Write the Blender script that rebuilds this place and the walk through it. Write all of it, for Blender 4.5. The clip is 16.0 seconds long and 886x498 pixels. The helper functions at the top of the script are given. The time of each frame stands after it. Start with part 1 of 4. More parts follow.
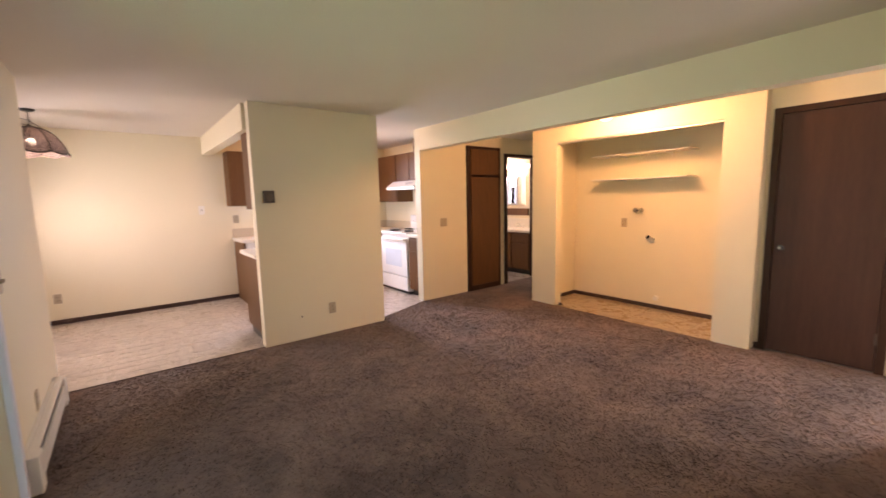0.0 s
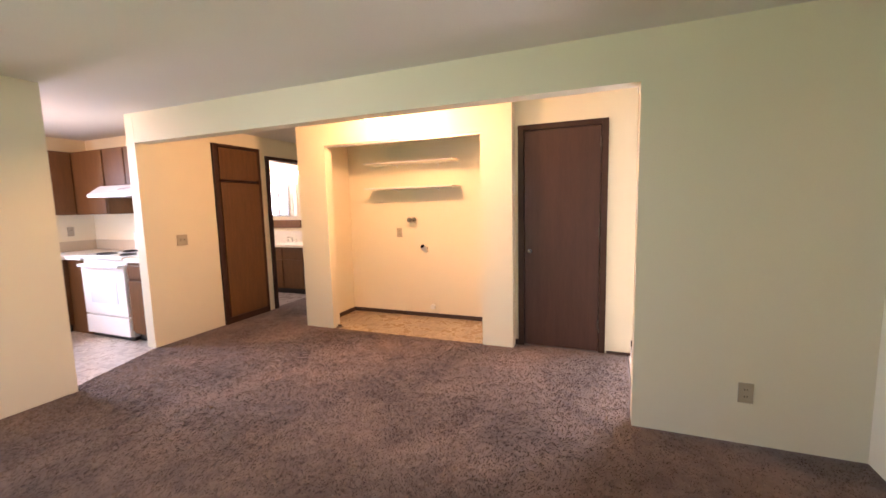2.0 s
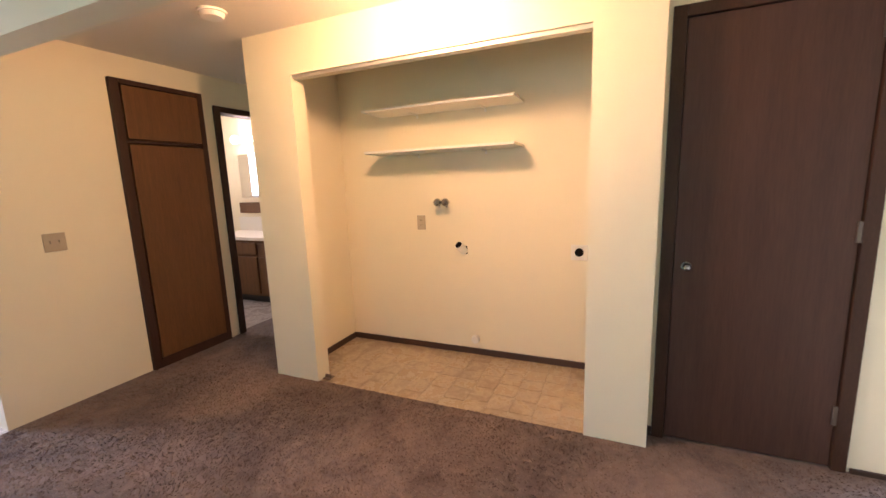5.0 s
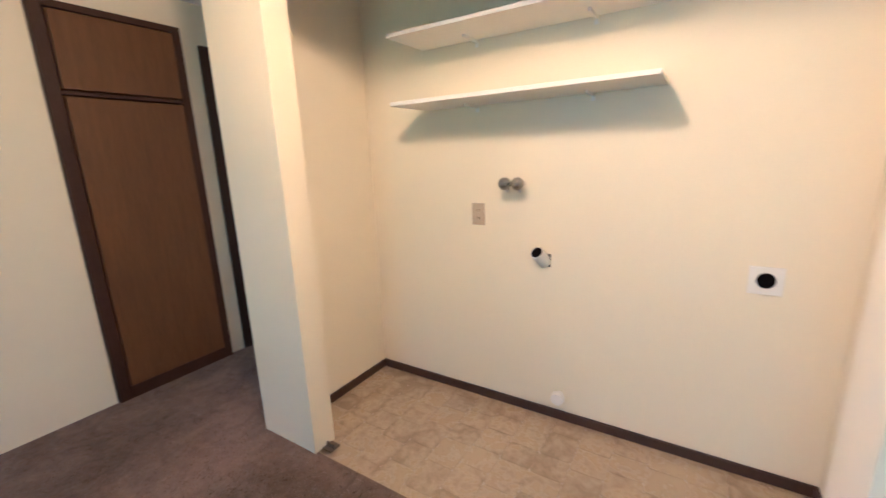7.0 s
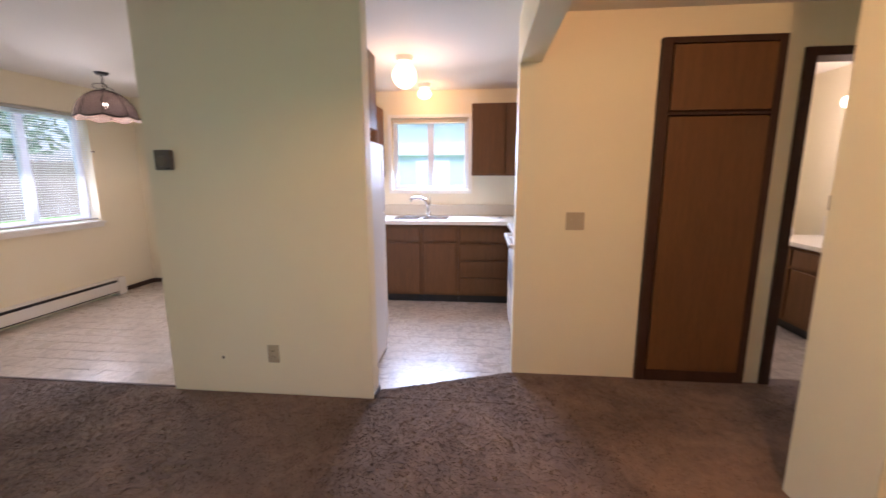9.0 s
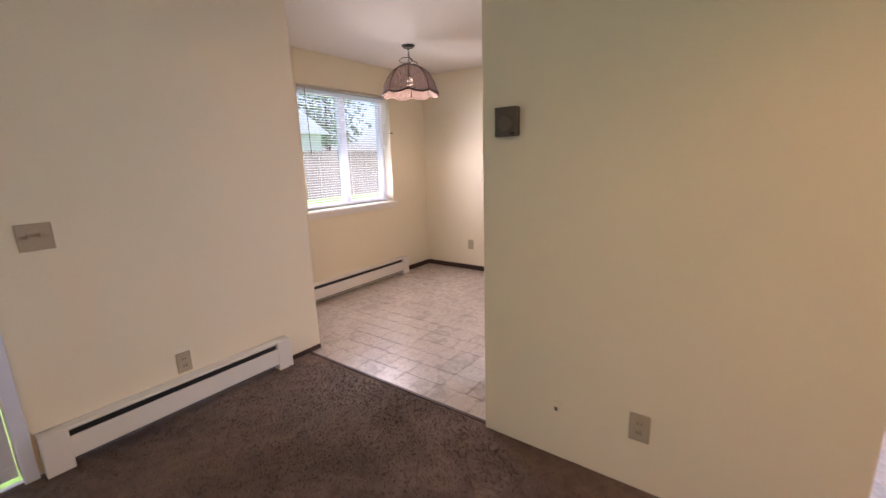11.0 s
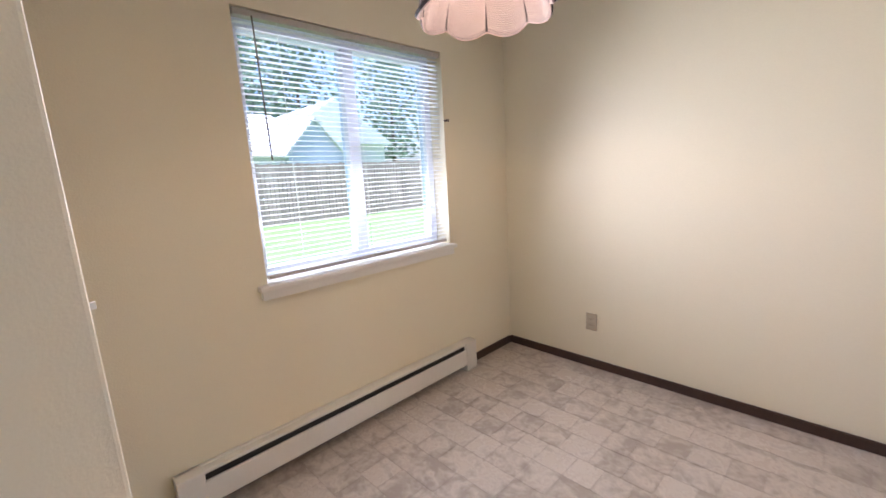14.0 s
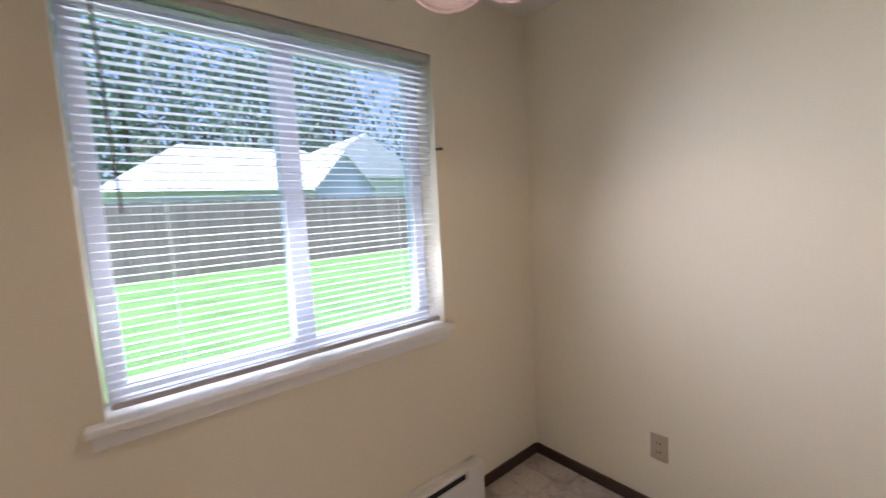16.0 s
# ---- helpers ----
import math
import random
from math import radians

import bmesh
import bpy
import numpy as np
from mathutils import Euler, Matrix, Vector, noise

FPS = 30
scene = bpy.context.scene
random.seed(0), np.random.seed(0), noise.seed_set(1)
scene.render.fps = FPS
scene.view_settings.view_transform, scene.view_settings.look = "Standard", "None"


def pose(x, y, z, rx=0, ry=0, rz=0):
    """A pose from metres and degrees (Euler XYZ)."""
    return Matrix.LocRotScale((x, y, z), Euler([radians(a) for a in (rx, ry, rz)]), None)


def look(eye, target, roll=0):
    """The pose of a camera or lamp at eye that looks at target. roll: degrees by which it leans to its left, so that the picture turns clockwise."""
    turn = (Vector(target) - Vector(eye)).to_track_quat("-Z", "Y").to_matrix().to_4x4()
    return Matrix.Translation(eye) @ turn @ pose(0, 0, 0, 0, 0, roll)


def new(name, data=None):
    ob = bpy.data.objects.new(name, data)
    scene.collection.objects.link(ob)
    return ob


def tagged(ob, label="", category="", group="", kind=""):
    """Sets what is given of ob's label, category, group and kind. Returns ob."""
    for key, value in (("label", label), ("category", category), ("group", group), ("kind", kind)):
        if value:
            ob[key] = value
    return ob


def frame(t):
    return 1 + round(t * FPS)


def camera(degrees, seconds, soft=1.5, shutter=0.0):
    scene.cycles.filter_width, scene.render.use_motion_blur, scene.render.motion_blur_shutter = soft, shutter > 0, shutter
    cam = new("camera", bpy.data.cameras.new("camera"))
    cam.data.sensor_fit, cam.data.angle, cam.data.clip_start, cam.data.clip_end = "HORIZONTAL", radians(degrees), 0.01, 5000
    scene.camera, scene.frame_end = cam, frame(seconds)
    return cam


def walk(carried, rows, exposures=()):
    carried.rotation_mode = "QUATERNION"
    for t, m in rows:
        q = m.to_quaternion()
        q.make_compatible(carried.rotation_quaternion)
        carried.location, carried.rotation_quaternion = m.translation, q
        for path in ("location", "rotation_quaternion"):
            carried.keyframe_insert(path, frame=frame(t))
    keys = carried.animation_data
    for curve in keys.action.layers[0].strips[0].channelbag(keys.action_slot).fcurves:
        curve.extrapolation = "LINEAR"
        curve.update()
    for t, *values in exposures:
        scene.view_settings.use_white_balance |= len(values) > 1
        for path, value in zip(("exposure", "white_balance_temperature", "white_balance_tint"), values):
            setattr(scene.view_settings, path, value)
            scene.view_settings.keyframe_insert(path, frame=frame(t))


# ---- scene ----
cam = camera(95.2, 16.0, shutter=0.3)
PATH = [
    (0, (0.456, 0.577, 1.407), (1.682, 2.137, 1.158), -1.3),
    (0.5, (0.475, 0.5, 1.398), (1.945, 1.833, 1.153), -1.1),
    (1, (0.542, 0.504, 1.377), (2.193, 1.606, 1.132), -1.2),
    (1.5, (0.751, 0.696, 1.383), (2.529, 1.581, 1.147), -1.3),
    (2, (1.007, 0.838, 1.385), (2.853, 1.577, 1.165), -1.4),
    (2.5, (1.315, 0.916, 1.372), (3.187, 1.59, 1.167), -1.5),
    (3, (1.656, 1.071, 1.373), (3.535, 1.725, 1.174), -1.1),
    (3.5, (1.892, 1.283, 1.372), (3.732, 2.029, 1.132), -1.1),
    (3.7, (1.999, 1.353, 1.366), (3.828, 2.122, 1.113), -1.1),
    (5.8, (3.086, 2.051, 1.365), (4.896, 2.812, 0.983), -2.4),
    (6, (3.211, 2.106, 1.36), (5.021, 2.859, 0.964), -2.4),
    (6.5, (3.485, 2.231, 1.349), (5.291, 2.971, 0.911), -2.2),
    (7, (3.684, 2.284, 1.345), (5.329, 3.33, 0.896), -2.1),
    (7.5, (3.78, 2.295, 1.361), (5.005, 3.816, 0.931), -1.7),
    (8, (3.71, 2.326, 1.365), (4.407, 4.16, 0.979), -1.7),
    (8.5, (3.599, 2.34, 1.361), (3.809, 4.298, 1.012), -1.0),
    (9, (3.406, 2.378, 1.358), (3.212, 4.337, 1.005), -0.2),
    (9.5, (3.173, 2.441, 1.353), (2.621, 4.326, 0.973), -0.0),
    (10, (2.946, 2.564, 1.314), (2.059, 4.309, 0.903), -0.4),
    (10.2, (2.836, 2.651, 1.306), (1.837, 4.332, 0.889), -0.7),
    (12.3, (1.543, 3.824, 1.328), (0.336, 5.362, 0.904), -2.2),
    (12.5, (1.438, 3.933, 1.334), (0.239, 5.475, 0.903), -2.3),
    (13, (1.244, 4.256, 1.33), (-0.008, 5.757, 0.903), -2.9),
    (13.5, (1.047, 4.534, 1.311), (-0.251, 6.003, 0.911), -3.0),
    (14, (0.901, 4.734, 1.32), (-0.51, 6.104, 0.957), -3.2),
    (14.5, (0.856, 4.91, 1.401), (-0.743, 6.088, 1.16), -3.0),
    (15, (0.815, 5.066, 1.428), (-0.891, 6.094, 1.248), -2.5),
    (15.5, (0.621, 5.228, 1.414), (-1.101, 6.234, 1.256), -2.6),
    (16, (0.455, 5.441, 1.388), (-1.077, 6.71, 1.188), -3.1),
]
EXPOSURES = [(0.0, 1.65, 7900, 40), (1.0, 2.05, 7200, 40), (2.5, 2.1, 6900, 38), (3.7, 1.7, 6500, 34), (5.8, 1.8, 5600, 24), (7.0, 1.9, 4600, 18), (8.5, 1.5, 5900, 27),
             (10.2, 1.45, 6900, 36), (12.5, 1.55, 6600, 33), (14.0, 1.45, 6200, 25), (15.0, 1.25, 6000, 24), (16.0, 0.9, 6100, 26)]
walk(cam, [(t, look(eye, target, roll)) for t, eye, target, roll in PATH], exposures=EXPOSURES)

# ---- world, sun and lamps ----
world = bpy.data.worlds.new("sky")
scene.world = world
world.use_nodes = True
sky = world.node_tree.nodes.new("ShaderNodeTexSky")
sky.sky_type, sky.sun_disc = "NISHITA", False
sky.sun_elevation, sky.sun_rotation = radians(75), radians(166)
sky.air_density, sky.dust_density = 1.0, 3.0
world.node_tree.links.new(sky.outputs[0], world.node_tree.nodes["Background"].inputs[0])
world.node_tree.nodes["Background"].inputs[1].default_value = 0.15
sun_data = bpy.data.lights.new("sun", "SUN")
sun_data.energy, sun_data.angle, sun_data.color = 5.0, radians(12), (0.95, 0.97, 1.0)
sun = new("sun", sun_data)
sun.matrix_world = look((0, 0, 0), (-0.10, 0.24, -0.966))


def window_light(name, at, towards, w, h, watts, color=(0.95, 0.97, 1.0), spread=140):
    d = bpy.data.lights.new(name, "AREA")
    d.shape, d.size, d.size_y, d.energy, d.color = "RECTANGLE", w, h, watts, color
    d.spread = radians(spread)
    ob = new(name, d)
    ob.matrix_world = look(at, towards)


def bulb_light(name, at, watts, radius, color=(1.0, 0.59, 0.275)):
    d = bpy.data.lights.new(name, "POINT")
    d.energy, d.shadow_soft_size, d.color = watts, radius, color
    new(name, d).location = at


window_light("slider_daylight", (-0.22, 2.3, 1.05), (1, 2.3, 0.95), 1.75, 1.95, 4.4, (0.68, 1.0, 0.92))
window_light("dining_daylight", (-0.895, 5.97, 1.45), (0, 5.97, 1.1), 1.1, 1.05, 11, (0.95, 0.97, 1.0))
# Second lamp in the same window, added behind the blind to brighten slats.
window_light("blind_back_fill", (-1.01, 5.97, 1.45), (0, 5.97, 1.3), 1.1, 1.05, 5.5, (0.84, 0.92, 1.0), 130)
window_light("kitchen_daylight", (2.78, 7.16, 1.6), (2.85, 5.6, 0.6), 0.80, 0.72, 20, (0.54, 0.76, 1.0))
window_light("entry_daylight", (5.26, -0.18, 1.05), (3.9, 0.6, 0.25), 0.75, 1.9, 14, (0.80, 0.91, 1.0))
window_light("bath_daylight", (5.45, 7.30, 1.6), (5.45, 6, 1.4), 0.55, 0.75, 5)
bulb_light("hall_bulb", (4.17, 2.74, 2.187), 23, 0.08)
bulb_light("kitchen_bulb", (2.75, 5.85, 2.172), 4.2, 0.095, (1.0, 0.52, 0.18))
bulb_light("sink_bulb", (2.77, 6.86, 2.22), 1.8, 0.05, (1.0, 0.52, 0.18))
bulb_light("pendant_bulb", (-0.155, 6.05, 2.02), 2.6, 0.03, (1.0, 0.78, 0.58))
bulb_light("bath_bulb", (6.42, 6.05, 1.93), 5, 0.06, (1.0, 0.8, 0.65))


# ---- materials ----
def mat(name, color, rough=0.6, metal=0.0, tone=0.06, scale=3.0, fine=60.0, bump=0.05, stretch=(1, 1, 1), rnd=0.0, island=False, spec=0.5):
    m = bpy.data.materials.new(name)
    m.use_nodes = True
    n, l = m.node_tree.nodes, m.node_tree.links
    b = n["Principled BSDF"]
    b.inputs["Roughness"].default_value, b.inputs["Metallic"].default_value = rough, metal
    b.inputs["Specular IOR Level"].default_value = spec
    geo = n.new("ShaderNodeNewGeometry")
    mp = n.new("ShaderNodeMapping")
    mp.inputs["Scale"].default_value = stretch
    l.new(geo.outputs["Position"], mp.inputs[0])
    big, small = n.new("ShaderNodeTexNoise"), n.new("ShaderNodeTexNoise")
    big.inputs["Scale"].default_value, small.inputs["Scale"].default_value = scale, fine
    big.inputs["Detail"].default_value = small.inputs["Detail"].default_value = 4
    for t in (big, small):
        l.new(mp.outputs[0], t.inputs["Vector"])
    add = n.new("ShaderNodeMath")
    add.operation = "ADD"
    l.new(big.outputs[0], add.inputs[0]), l.new(small.outputs[0], add.inputs[1])
    last = add.outputs[0]
    if rnd:
        if island:
            r = geo.outputs["Random Per Island"]
        else:
            r = n.new("ShaderNodeObjectInfo").outputs["Random"]
        mul = n.new("ShaderNodeMath")
        mul.operation = "MULTIPLY_ADD"
        mul.inputs[1].default_value = rnd
        l.new(r, mul.inputs[0]), l.new(last, mul.inputs[2])
        last = mul.outputs[0]
    rng = n.new("ShaderNodeMapRange")
    rng.inputs[1].default_value, rng.inputs[2].default_value = 0.6, 1.4 + rnd
    rng.inputs[3].default_value, rng.inputs[4].default_value = 1 - tone, 1 + tone
    l.new(last, rng.inputs[0])
    mix = n.new("ShaderNodeVectorMath")
    mix.operation = "SCALE"
    mix.inputs[0].default_value = color
    l.new(rng.outputs[0], mix.inputs["Scale"])
    l.new(mix.outputs[0], b.inputs["Base Color"])
    if bump:
        bp = n.new("ShaderNodeBump")
        bp.inputs["Strength"].default_value, bp.inputs["Distance"].default_value = bump, 0.01
        l.new(small.outputs[0], bp.inputs["Height"])
        l.new(bp.outputs[0], b.inputs["Normal"])
    return m


def glow(name, color, strength):
    m = bpy.data.materials.new(name)
    m.use_nodes = True
    b = m.node_tree.nodes["Principled BSDF"]
    b.inputs["Base Color"].default_value = (0.9, 0.9, 0.88, 1)
    b.inputs["Emission Color"].default_value = (*color, 1)
    b.inputs["Emission Strength"].default_value = strength
    return m


PAINT = mat("wall_paint", (0.77, 0.70, 0.525), 0.55, tone=0.025, scale=1.2, fine=170, bump=0.10)
CEIL = mat("ceiling_paint", (0.74, 0.70, 0.63), 0.8, tone=0.03, scale=1.5, fine=90, bump=0.22)
TRIMW = mat("white_trim", (0.78, 0.76, 0.70), 0.4, tone=0.03)
WOOD = mat("dark_stained_wood", (0.125, 0.055, 0.018), 0.5, tone=0.24, scale=5, fine=34, bump=0.05, stretch=(6, 6, 0.5), spec=0.35)
DOORWOOD = mat("brown_door_veneer", (0.068, 0.034, 0.025), 0.48, tone=0.22, scale=5, fine=30, bump=0.05, stretch=(6, 6, 0.35), spec=0.22)
FRAMEWOOD = mat("dark_wood_trim", (0.050, 0.023, 0.014), 0.5, spec=0.22, tone=0.25, scale=4, fine=50, bump=0.06, stretch=(3, 3, 0.8))
BASEW = mat("dark_baseboard", (0.045, 0.022, 0.015), 0.5, tone=0.25, scale=4, fine=50)
GAP = mat("dark_hollow", (0.005, 0.004, 0.004), 0.9, spec=0.05)


def carpet_material(name, dark, light, island):
    """Cut pile: broad nap patches, hand-sized scuffs and single tufts differ in tone."""
    m = bpy.data.materials.new(name)
    m.use_nodes = True
    n, l = m.node_tree.nodes, m.node_tree.links
    b = n["Principled BSDF"]
    b.inputs["Roughness"].default_value, b.inputs["Specular IOR Level"].default_value = 0.9, 0.15
    b.inputs["Sheen Weight"].default_value, b.inputs["Sheen Roughness"].default_value = 0.25, 0.5
    geo = n.new("ShaderNodeNewGeometry")
    total = None
    for scale, detail, weight, warp in ((1.6, 3, 1.2, 0.8), (7.0, 5, 0.75, 1.6), (34.0, 3, 0.35, 0.4)):
        t = n.new("ShaderNodeTexNoise")
        t.inputs["Scale"].default_value, t.inputs["Detail"].default_value, t.inputs["Distortion"].default_value = scale, detail, warp
        l.new(geo.outputs["Position"], t.inputs["Vector"])
        k = n.new("ShaderNodeMath")
        k.operation = "MULTIPLY_ADD"
        k.inputs[1].default_value = weight
        k.inputs[2].default_value = 0.0
        l.new(t.outputs[0], k.inputs[0])
        if total:
            l.new(total, k.inputs[2])
        total = k.outputs[0]
    if island:
        k = n.new("ShaderNodeMath")
        k.operation, k.inputs[1].default_value = "MULTIPLY_ADD", 0.22
        l.new(geo.outputs["Random Per Island"], k.inputs[0]), l.new(total, k.inputs[2])
        total = k.outputs[0]
    shift = 0.11 if island else 0.0
    rng = n.new("ShaderNodeMapRange")
    rng.inputs[1].default_value, rng.inputs[2].default_value = 0.85 + shift, 1.45 + shift
    l.new(total, rng.inputs[0])
    mix = n.new("ShaderNodeMix")
    mix.data_type = "RGBA"
    mix.inputs[6].default_value, mix.inputs[7].default_value = (*dark, 1), (*light, 1)
    l.new(rng.outputs[0], mix.inputs[0])
    l.new(mix.outputs[2], b.inputs["Base Color"])
    return m


CARPET = carpet_material("brown_carpet", (0.078, 0.053, 0.041), (0.20, 0.138, 0.108), False)
TUFT = carpet_material("brown_carpet_pile", (0.088, 0.060, 0.046), (0.25, 0.174, 0.136), True)


def vinyl_material(name, island, tint=(1.0, 1.0, 1.0)):
    """Printed slate: cloudy patches inside each stone, with a tone of its own."""
    m = bpy.data.materials.new(name)
    m.use_nodes = True
    n, l = m.node_tree.nodes, m.node_tree.links
    b = n["Principled BSDF"]
    b.inputs["Specular IOR Level"].default_value = 0.7
    geo = n.new("ShaderNodeNewGeometry")
    total = geo.outputs["Random Per Island"] if island else n.new("ShaderNodeObjectInfo").outputs["Random"]
    weight = 0.27
    cut = n.new("ShaderNodeSeparateXYZ")
    l.new(n.new("ShaderNodeUVMap").outputs[0], cut.inputs[0])
    far = n.new("ShaderNodeMath")
    far.operation = "MAXIMUM"
    for k in range(2):
        a = n.new("ShaderNodeMath")
        a.operation = "ABSOLUTE"
        l.new(cut.outputs[k], a.inputs[0]), l.new(a.outputs[0], far.inputs[k])
    wander = n.new("ShaderNodeTexNoise")
    wander.inputs["Scale"].default_value, wander.inputs["Detail"].default_value = 24.0, 4
    l.new(geo.outputs["Position"], wander.inputs["Vector"])
    edge = n.new("ShaderNodeMath")
    edge.operation, edge.inputs[1].default_value = "MULTIPLY_ADD", 1.1
    l.new(wander.outputs[0], edge.inputs[0]), l.new(far.outputs[0], edge.inputs[2])
    vein = n.new("ShaderNodeMapRange")
    vein.interpolation_type = "SMOOTHSTEP"
    vein.inputs[1].default_value, vein.inputs[2].default_value, vein.inputs[3].default_value, vein.inputs[4].default_value = 1.25, 1.62, 0.03, -0.06
    l.new(edge.outputs[0], vein.inputs[0])
    for scale, detail, warp, gain in ((10.0, 4, 1.0, 1.0), (34.0, 4, 0.6, 0.5)):
        t = n.new("ShaderNodeTexNoise")
        t.inputs["Scale"].default_value, t.inputs["Detail"].default_value, t.inputs["Distortion"].default_value = scale, detail, warp
        l.new(geo.outputs["Position"], t.inputs["Vector"])
        k = n.new("ShaderNodeMath")
        k.operation, k.inputs[1].default_value = "MULTIPLY_ADD", weight
        l.new(total, k.inputs[0])
        half = n.new("ShaderNodeMath")
        half.operation, half.inputs[1].default_value = "MULTIPLY", gain
        l.new(t.outputs[0], half.inputs[0]), l.new(half.outputs[0], k.inputs[2])
        total, weight = k.outputs[0], 1.0
    print_sum = n.new("ShaderNodeMath")
    l.new(total, print_sum.inputs[0]), l.new(vein.outputs[0], print_sum.inputs[1])
    total = print_sum.outputs[0]
    ramp = n.new("ShaderNodeValToRGB")
    e = ramp.color_ramp.elements
    e[0].color = (0.32 * tint[0], 0.268 * tint[1], 0.225 * tint[2], 1)
    e[1].color = (0.57 * tint[0], 0.503 * tint[1], 0.438 * tint[2], 1)
    mid = e.new(0.5)
    mid.color = (0.44 * tint[0], 0.383 * tint[1], 0.328 * tint[2], 1)
    scaled = n.new("ShaderNodeMapRange")
    scaled.inputs[1].default_value, scaled.inputs[2].default_value = 0.67, 1.09
    l.new(total, scaled.inputs[0])
    l.new(scaled.outputs[0], ramp.inputs[0]), l.new(ramp.outputs[0], b.inputs["Base Color"])
    rough = n.new("ShaderNodeMapRange")
    rough.inputs[1].default_value, rough.inputs[2].default_value, rough.inputs[3].default_value, rough.inputs[4].default_value = 0.6, 1.25, 0.33, 0.24
    l.new(total, rough.inputs[0]), l.new(rough.outputs[0], b.inputs["Roughness"])
    bp = n.new("ShaderNodeBump")
    bp.inputs["Strength"].default_value, bp.inputs["Distance"].default_value = 0.06, 0.01
    l.new(total, bp.inputs["Height"]), l.new(bp.outputs[0], b.inputs["Normal"])
    return m


VINYL, VINYLI = vinyl_material("stone_pattern_vinyl", False), vinyl_material("stone_pattern_vinyl_sheet", True)
VINYLTAN, VINYLTANI = [vinyl_material("tan_stone_vinyl" + end, joined, (0.78, 0.72, 0.60)) for end, joined in (("", False), ("_sheet", True))]
GROUT = mat("vinyl_seam", (0.40, 0.345, 0.295), 0.3, tone=0.25, scale=9, fine=40)
LAMIN = mat("white_laminate", (0.74, 0.70, 0.62), 0.3, tone=0.03)
SPLASH = mat("beige_laminate", (0.52, 0.45, 0.34), 0.35, tone=0.05)
ENAMEL = mat("white_enamel", (0.78, 0.77, 0.75), 0.22, tone=0.02, bump=0.0)
FRIDGE = mat("textured_white_steel", (0.70, 0.70, 0.71), 0.5, tone=0.03, fine=300, bump=0.10)
HEATER = mat("heater_enamel", (0.74, 0.71, 0.64), 0.35, tone=0.03)
ALMOND = mat("almond_plastic", (0.42, 0.35, 0.25), 0.35, tone=0.04, bump=0)
DARKPL = mat("brown_plastic", (0.10, 0.075, 0.055), 0.4, tone=0.1)
DIALBR = mat("tan_plastic", (0.14, 0.10, 0.065), 0.4, tone=0.08)
REGISTER = mat("red_brown_metal", (0.10, 0.035, 0.022), 0.45, tone=0.15)
DARKCHROME = mat("tarnished_chrome", (0.36, 0.35, 0.33), 0.2, metal=1.0, tone=0.25, fine=120, bump=0.2)
WEAVEBAND = mat("black_cane_binding", (0.014, 0.011, 0.010), 0.85, tone=0.3, fine=200, bump=0.2)
# Pink of the lamplit shade inside, put on its lower edge.
EDGEPINK = mat("pink_lit_edge", (0.50, 0.36, 0.31), 0.9, tone=0.1)
BLACK = mat("black_metal", (0.012, 0.012, 0.012), 0.4, tone=0.2)
CHROME = mat("chrome", (0.75, 0.75, 0.75), 0.12, metal=1.0, tone=0.02, bump=0)
STEEL = mat("stainless_steel", (0.6, 0.6, 0.6), 0.28, metal=1.0, tone=0.05)
VINYLF = mat("white_window_vinyl", (0.66, 0.71, 0.80), 0.35, tone=0.02)
RAIL = mat("blind_rail", (0.45, 0.42, 0.38), 0.5, tone=0.05)
ALU = mat("aluminium", (0.62, 0.62, 0.60), 0.35, metal=0.9, tone=0.05)
OVENG = mat("oven_glass", (0.56, 0.62, 0.68), 0.12, tone=0.05, bump=0)
GRASS = mat("lawn", (0.15, 0.29, 0.07), 0.9, tone=0.4, scale=1.5, fine=20, bump=0.5)
CONC = mat("concrete", (0.42, 0.41, 0.39), 0.85, tone=0.12, scale=2, fine=40, bump=0.2)
FENCE = mat("weathered_fence", (0.36, 0.26, 0.235), 0.85, tone=0.3, scale=2, fine=30, stretch=(4, 4, 0.5), rnd=0.6)
ROOF = mat("pale_shingle", (0.62, 0.62, 0.63), 0.9, tone=0.12, scale=3, fine=30, bump=0.3)
SIDING = mat("grey_siding", (0.48, 0.53, 0.62), 0.8, tone=0.08)
SIDINGW = mat("white_siding", (0.66, 0.66, 0.66), 0.8, tone=0.06)
LEAF = mat("leaves", (0.16, 0.23, 0.16), 0.8, tone=0.5, scale=1.5, fine=9, bump=0, rnd=0.8, island=True)
BARK = mat("bark", (0.09, 0.065, 0.05), 0.9, tone=0.3)
GLOBE = glow("lit_globe", (1.0, 0.70, 0.38), 1.9)
BATHGLOBE = glow("lit_bath_globe", (1.0, 0.86, 0.74), 1.6)
BULB = glow("lit_bulb", (1.0, 0.86, 0.70), 8.0)


def glass_material():
    m = bpy.data.materials.new("window_glass")
    m.use_nodes = True
    n, l = m.node_tree.nodes, m.node_tree.links
    n.remove(n["Principled BSDF"])
    t, g, x = n.new("ShaderNodeBsdfTransparent"), n.new("ShaderNodeBsdfGlossy"), n.new("ShaderNodeMixShader")
    t.inputs[0].default_value, g.inputs["Roughness"].default_value = (0.86, 0.93, 1.0, 1), 0.02
    f = n.new("ShaderNodeFresnel")
    f.inputs[0].default_value = 1.35
    l.new(f.outputs[0], x.inputs[0]), l.new(t.outputs[0], x.inputs[1]), l.new(g.outputs[0], x.inputs[2])
    l.new(x.outputs[0], n["Material Output"].inputs[0])
    return m


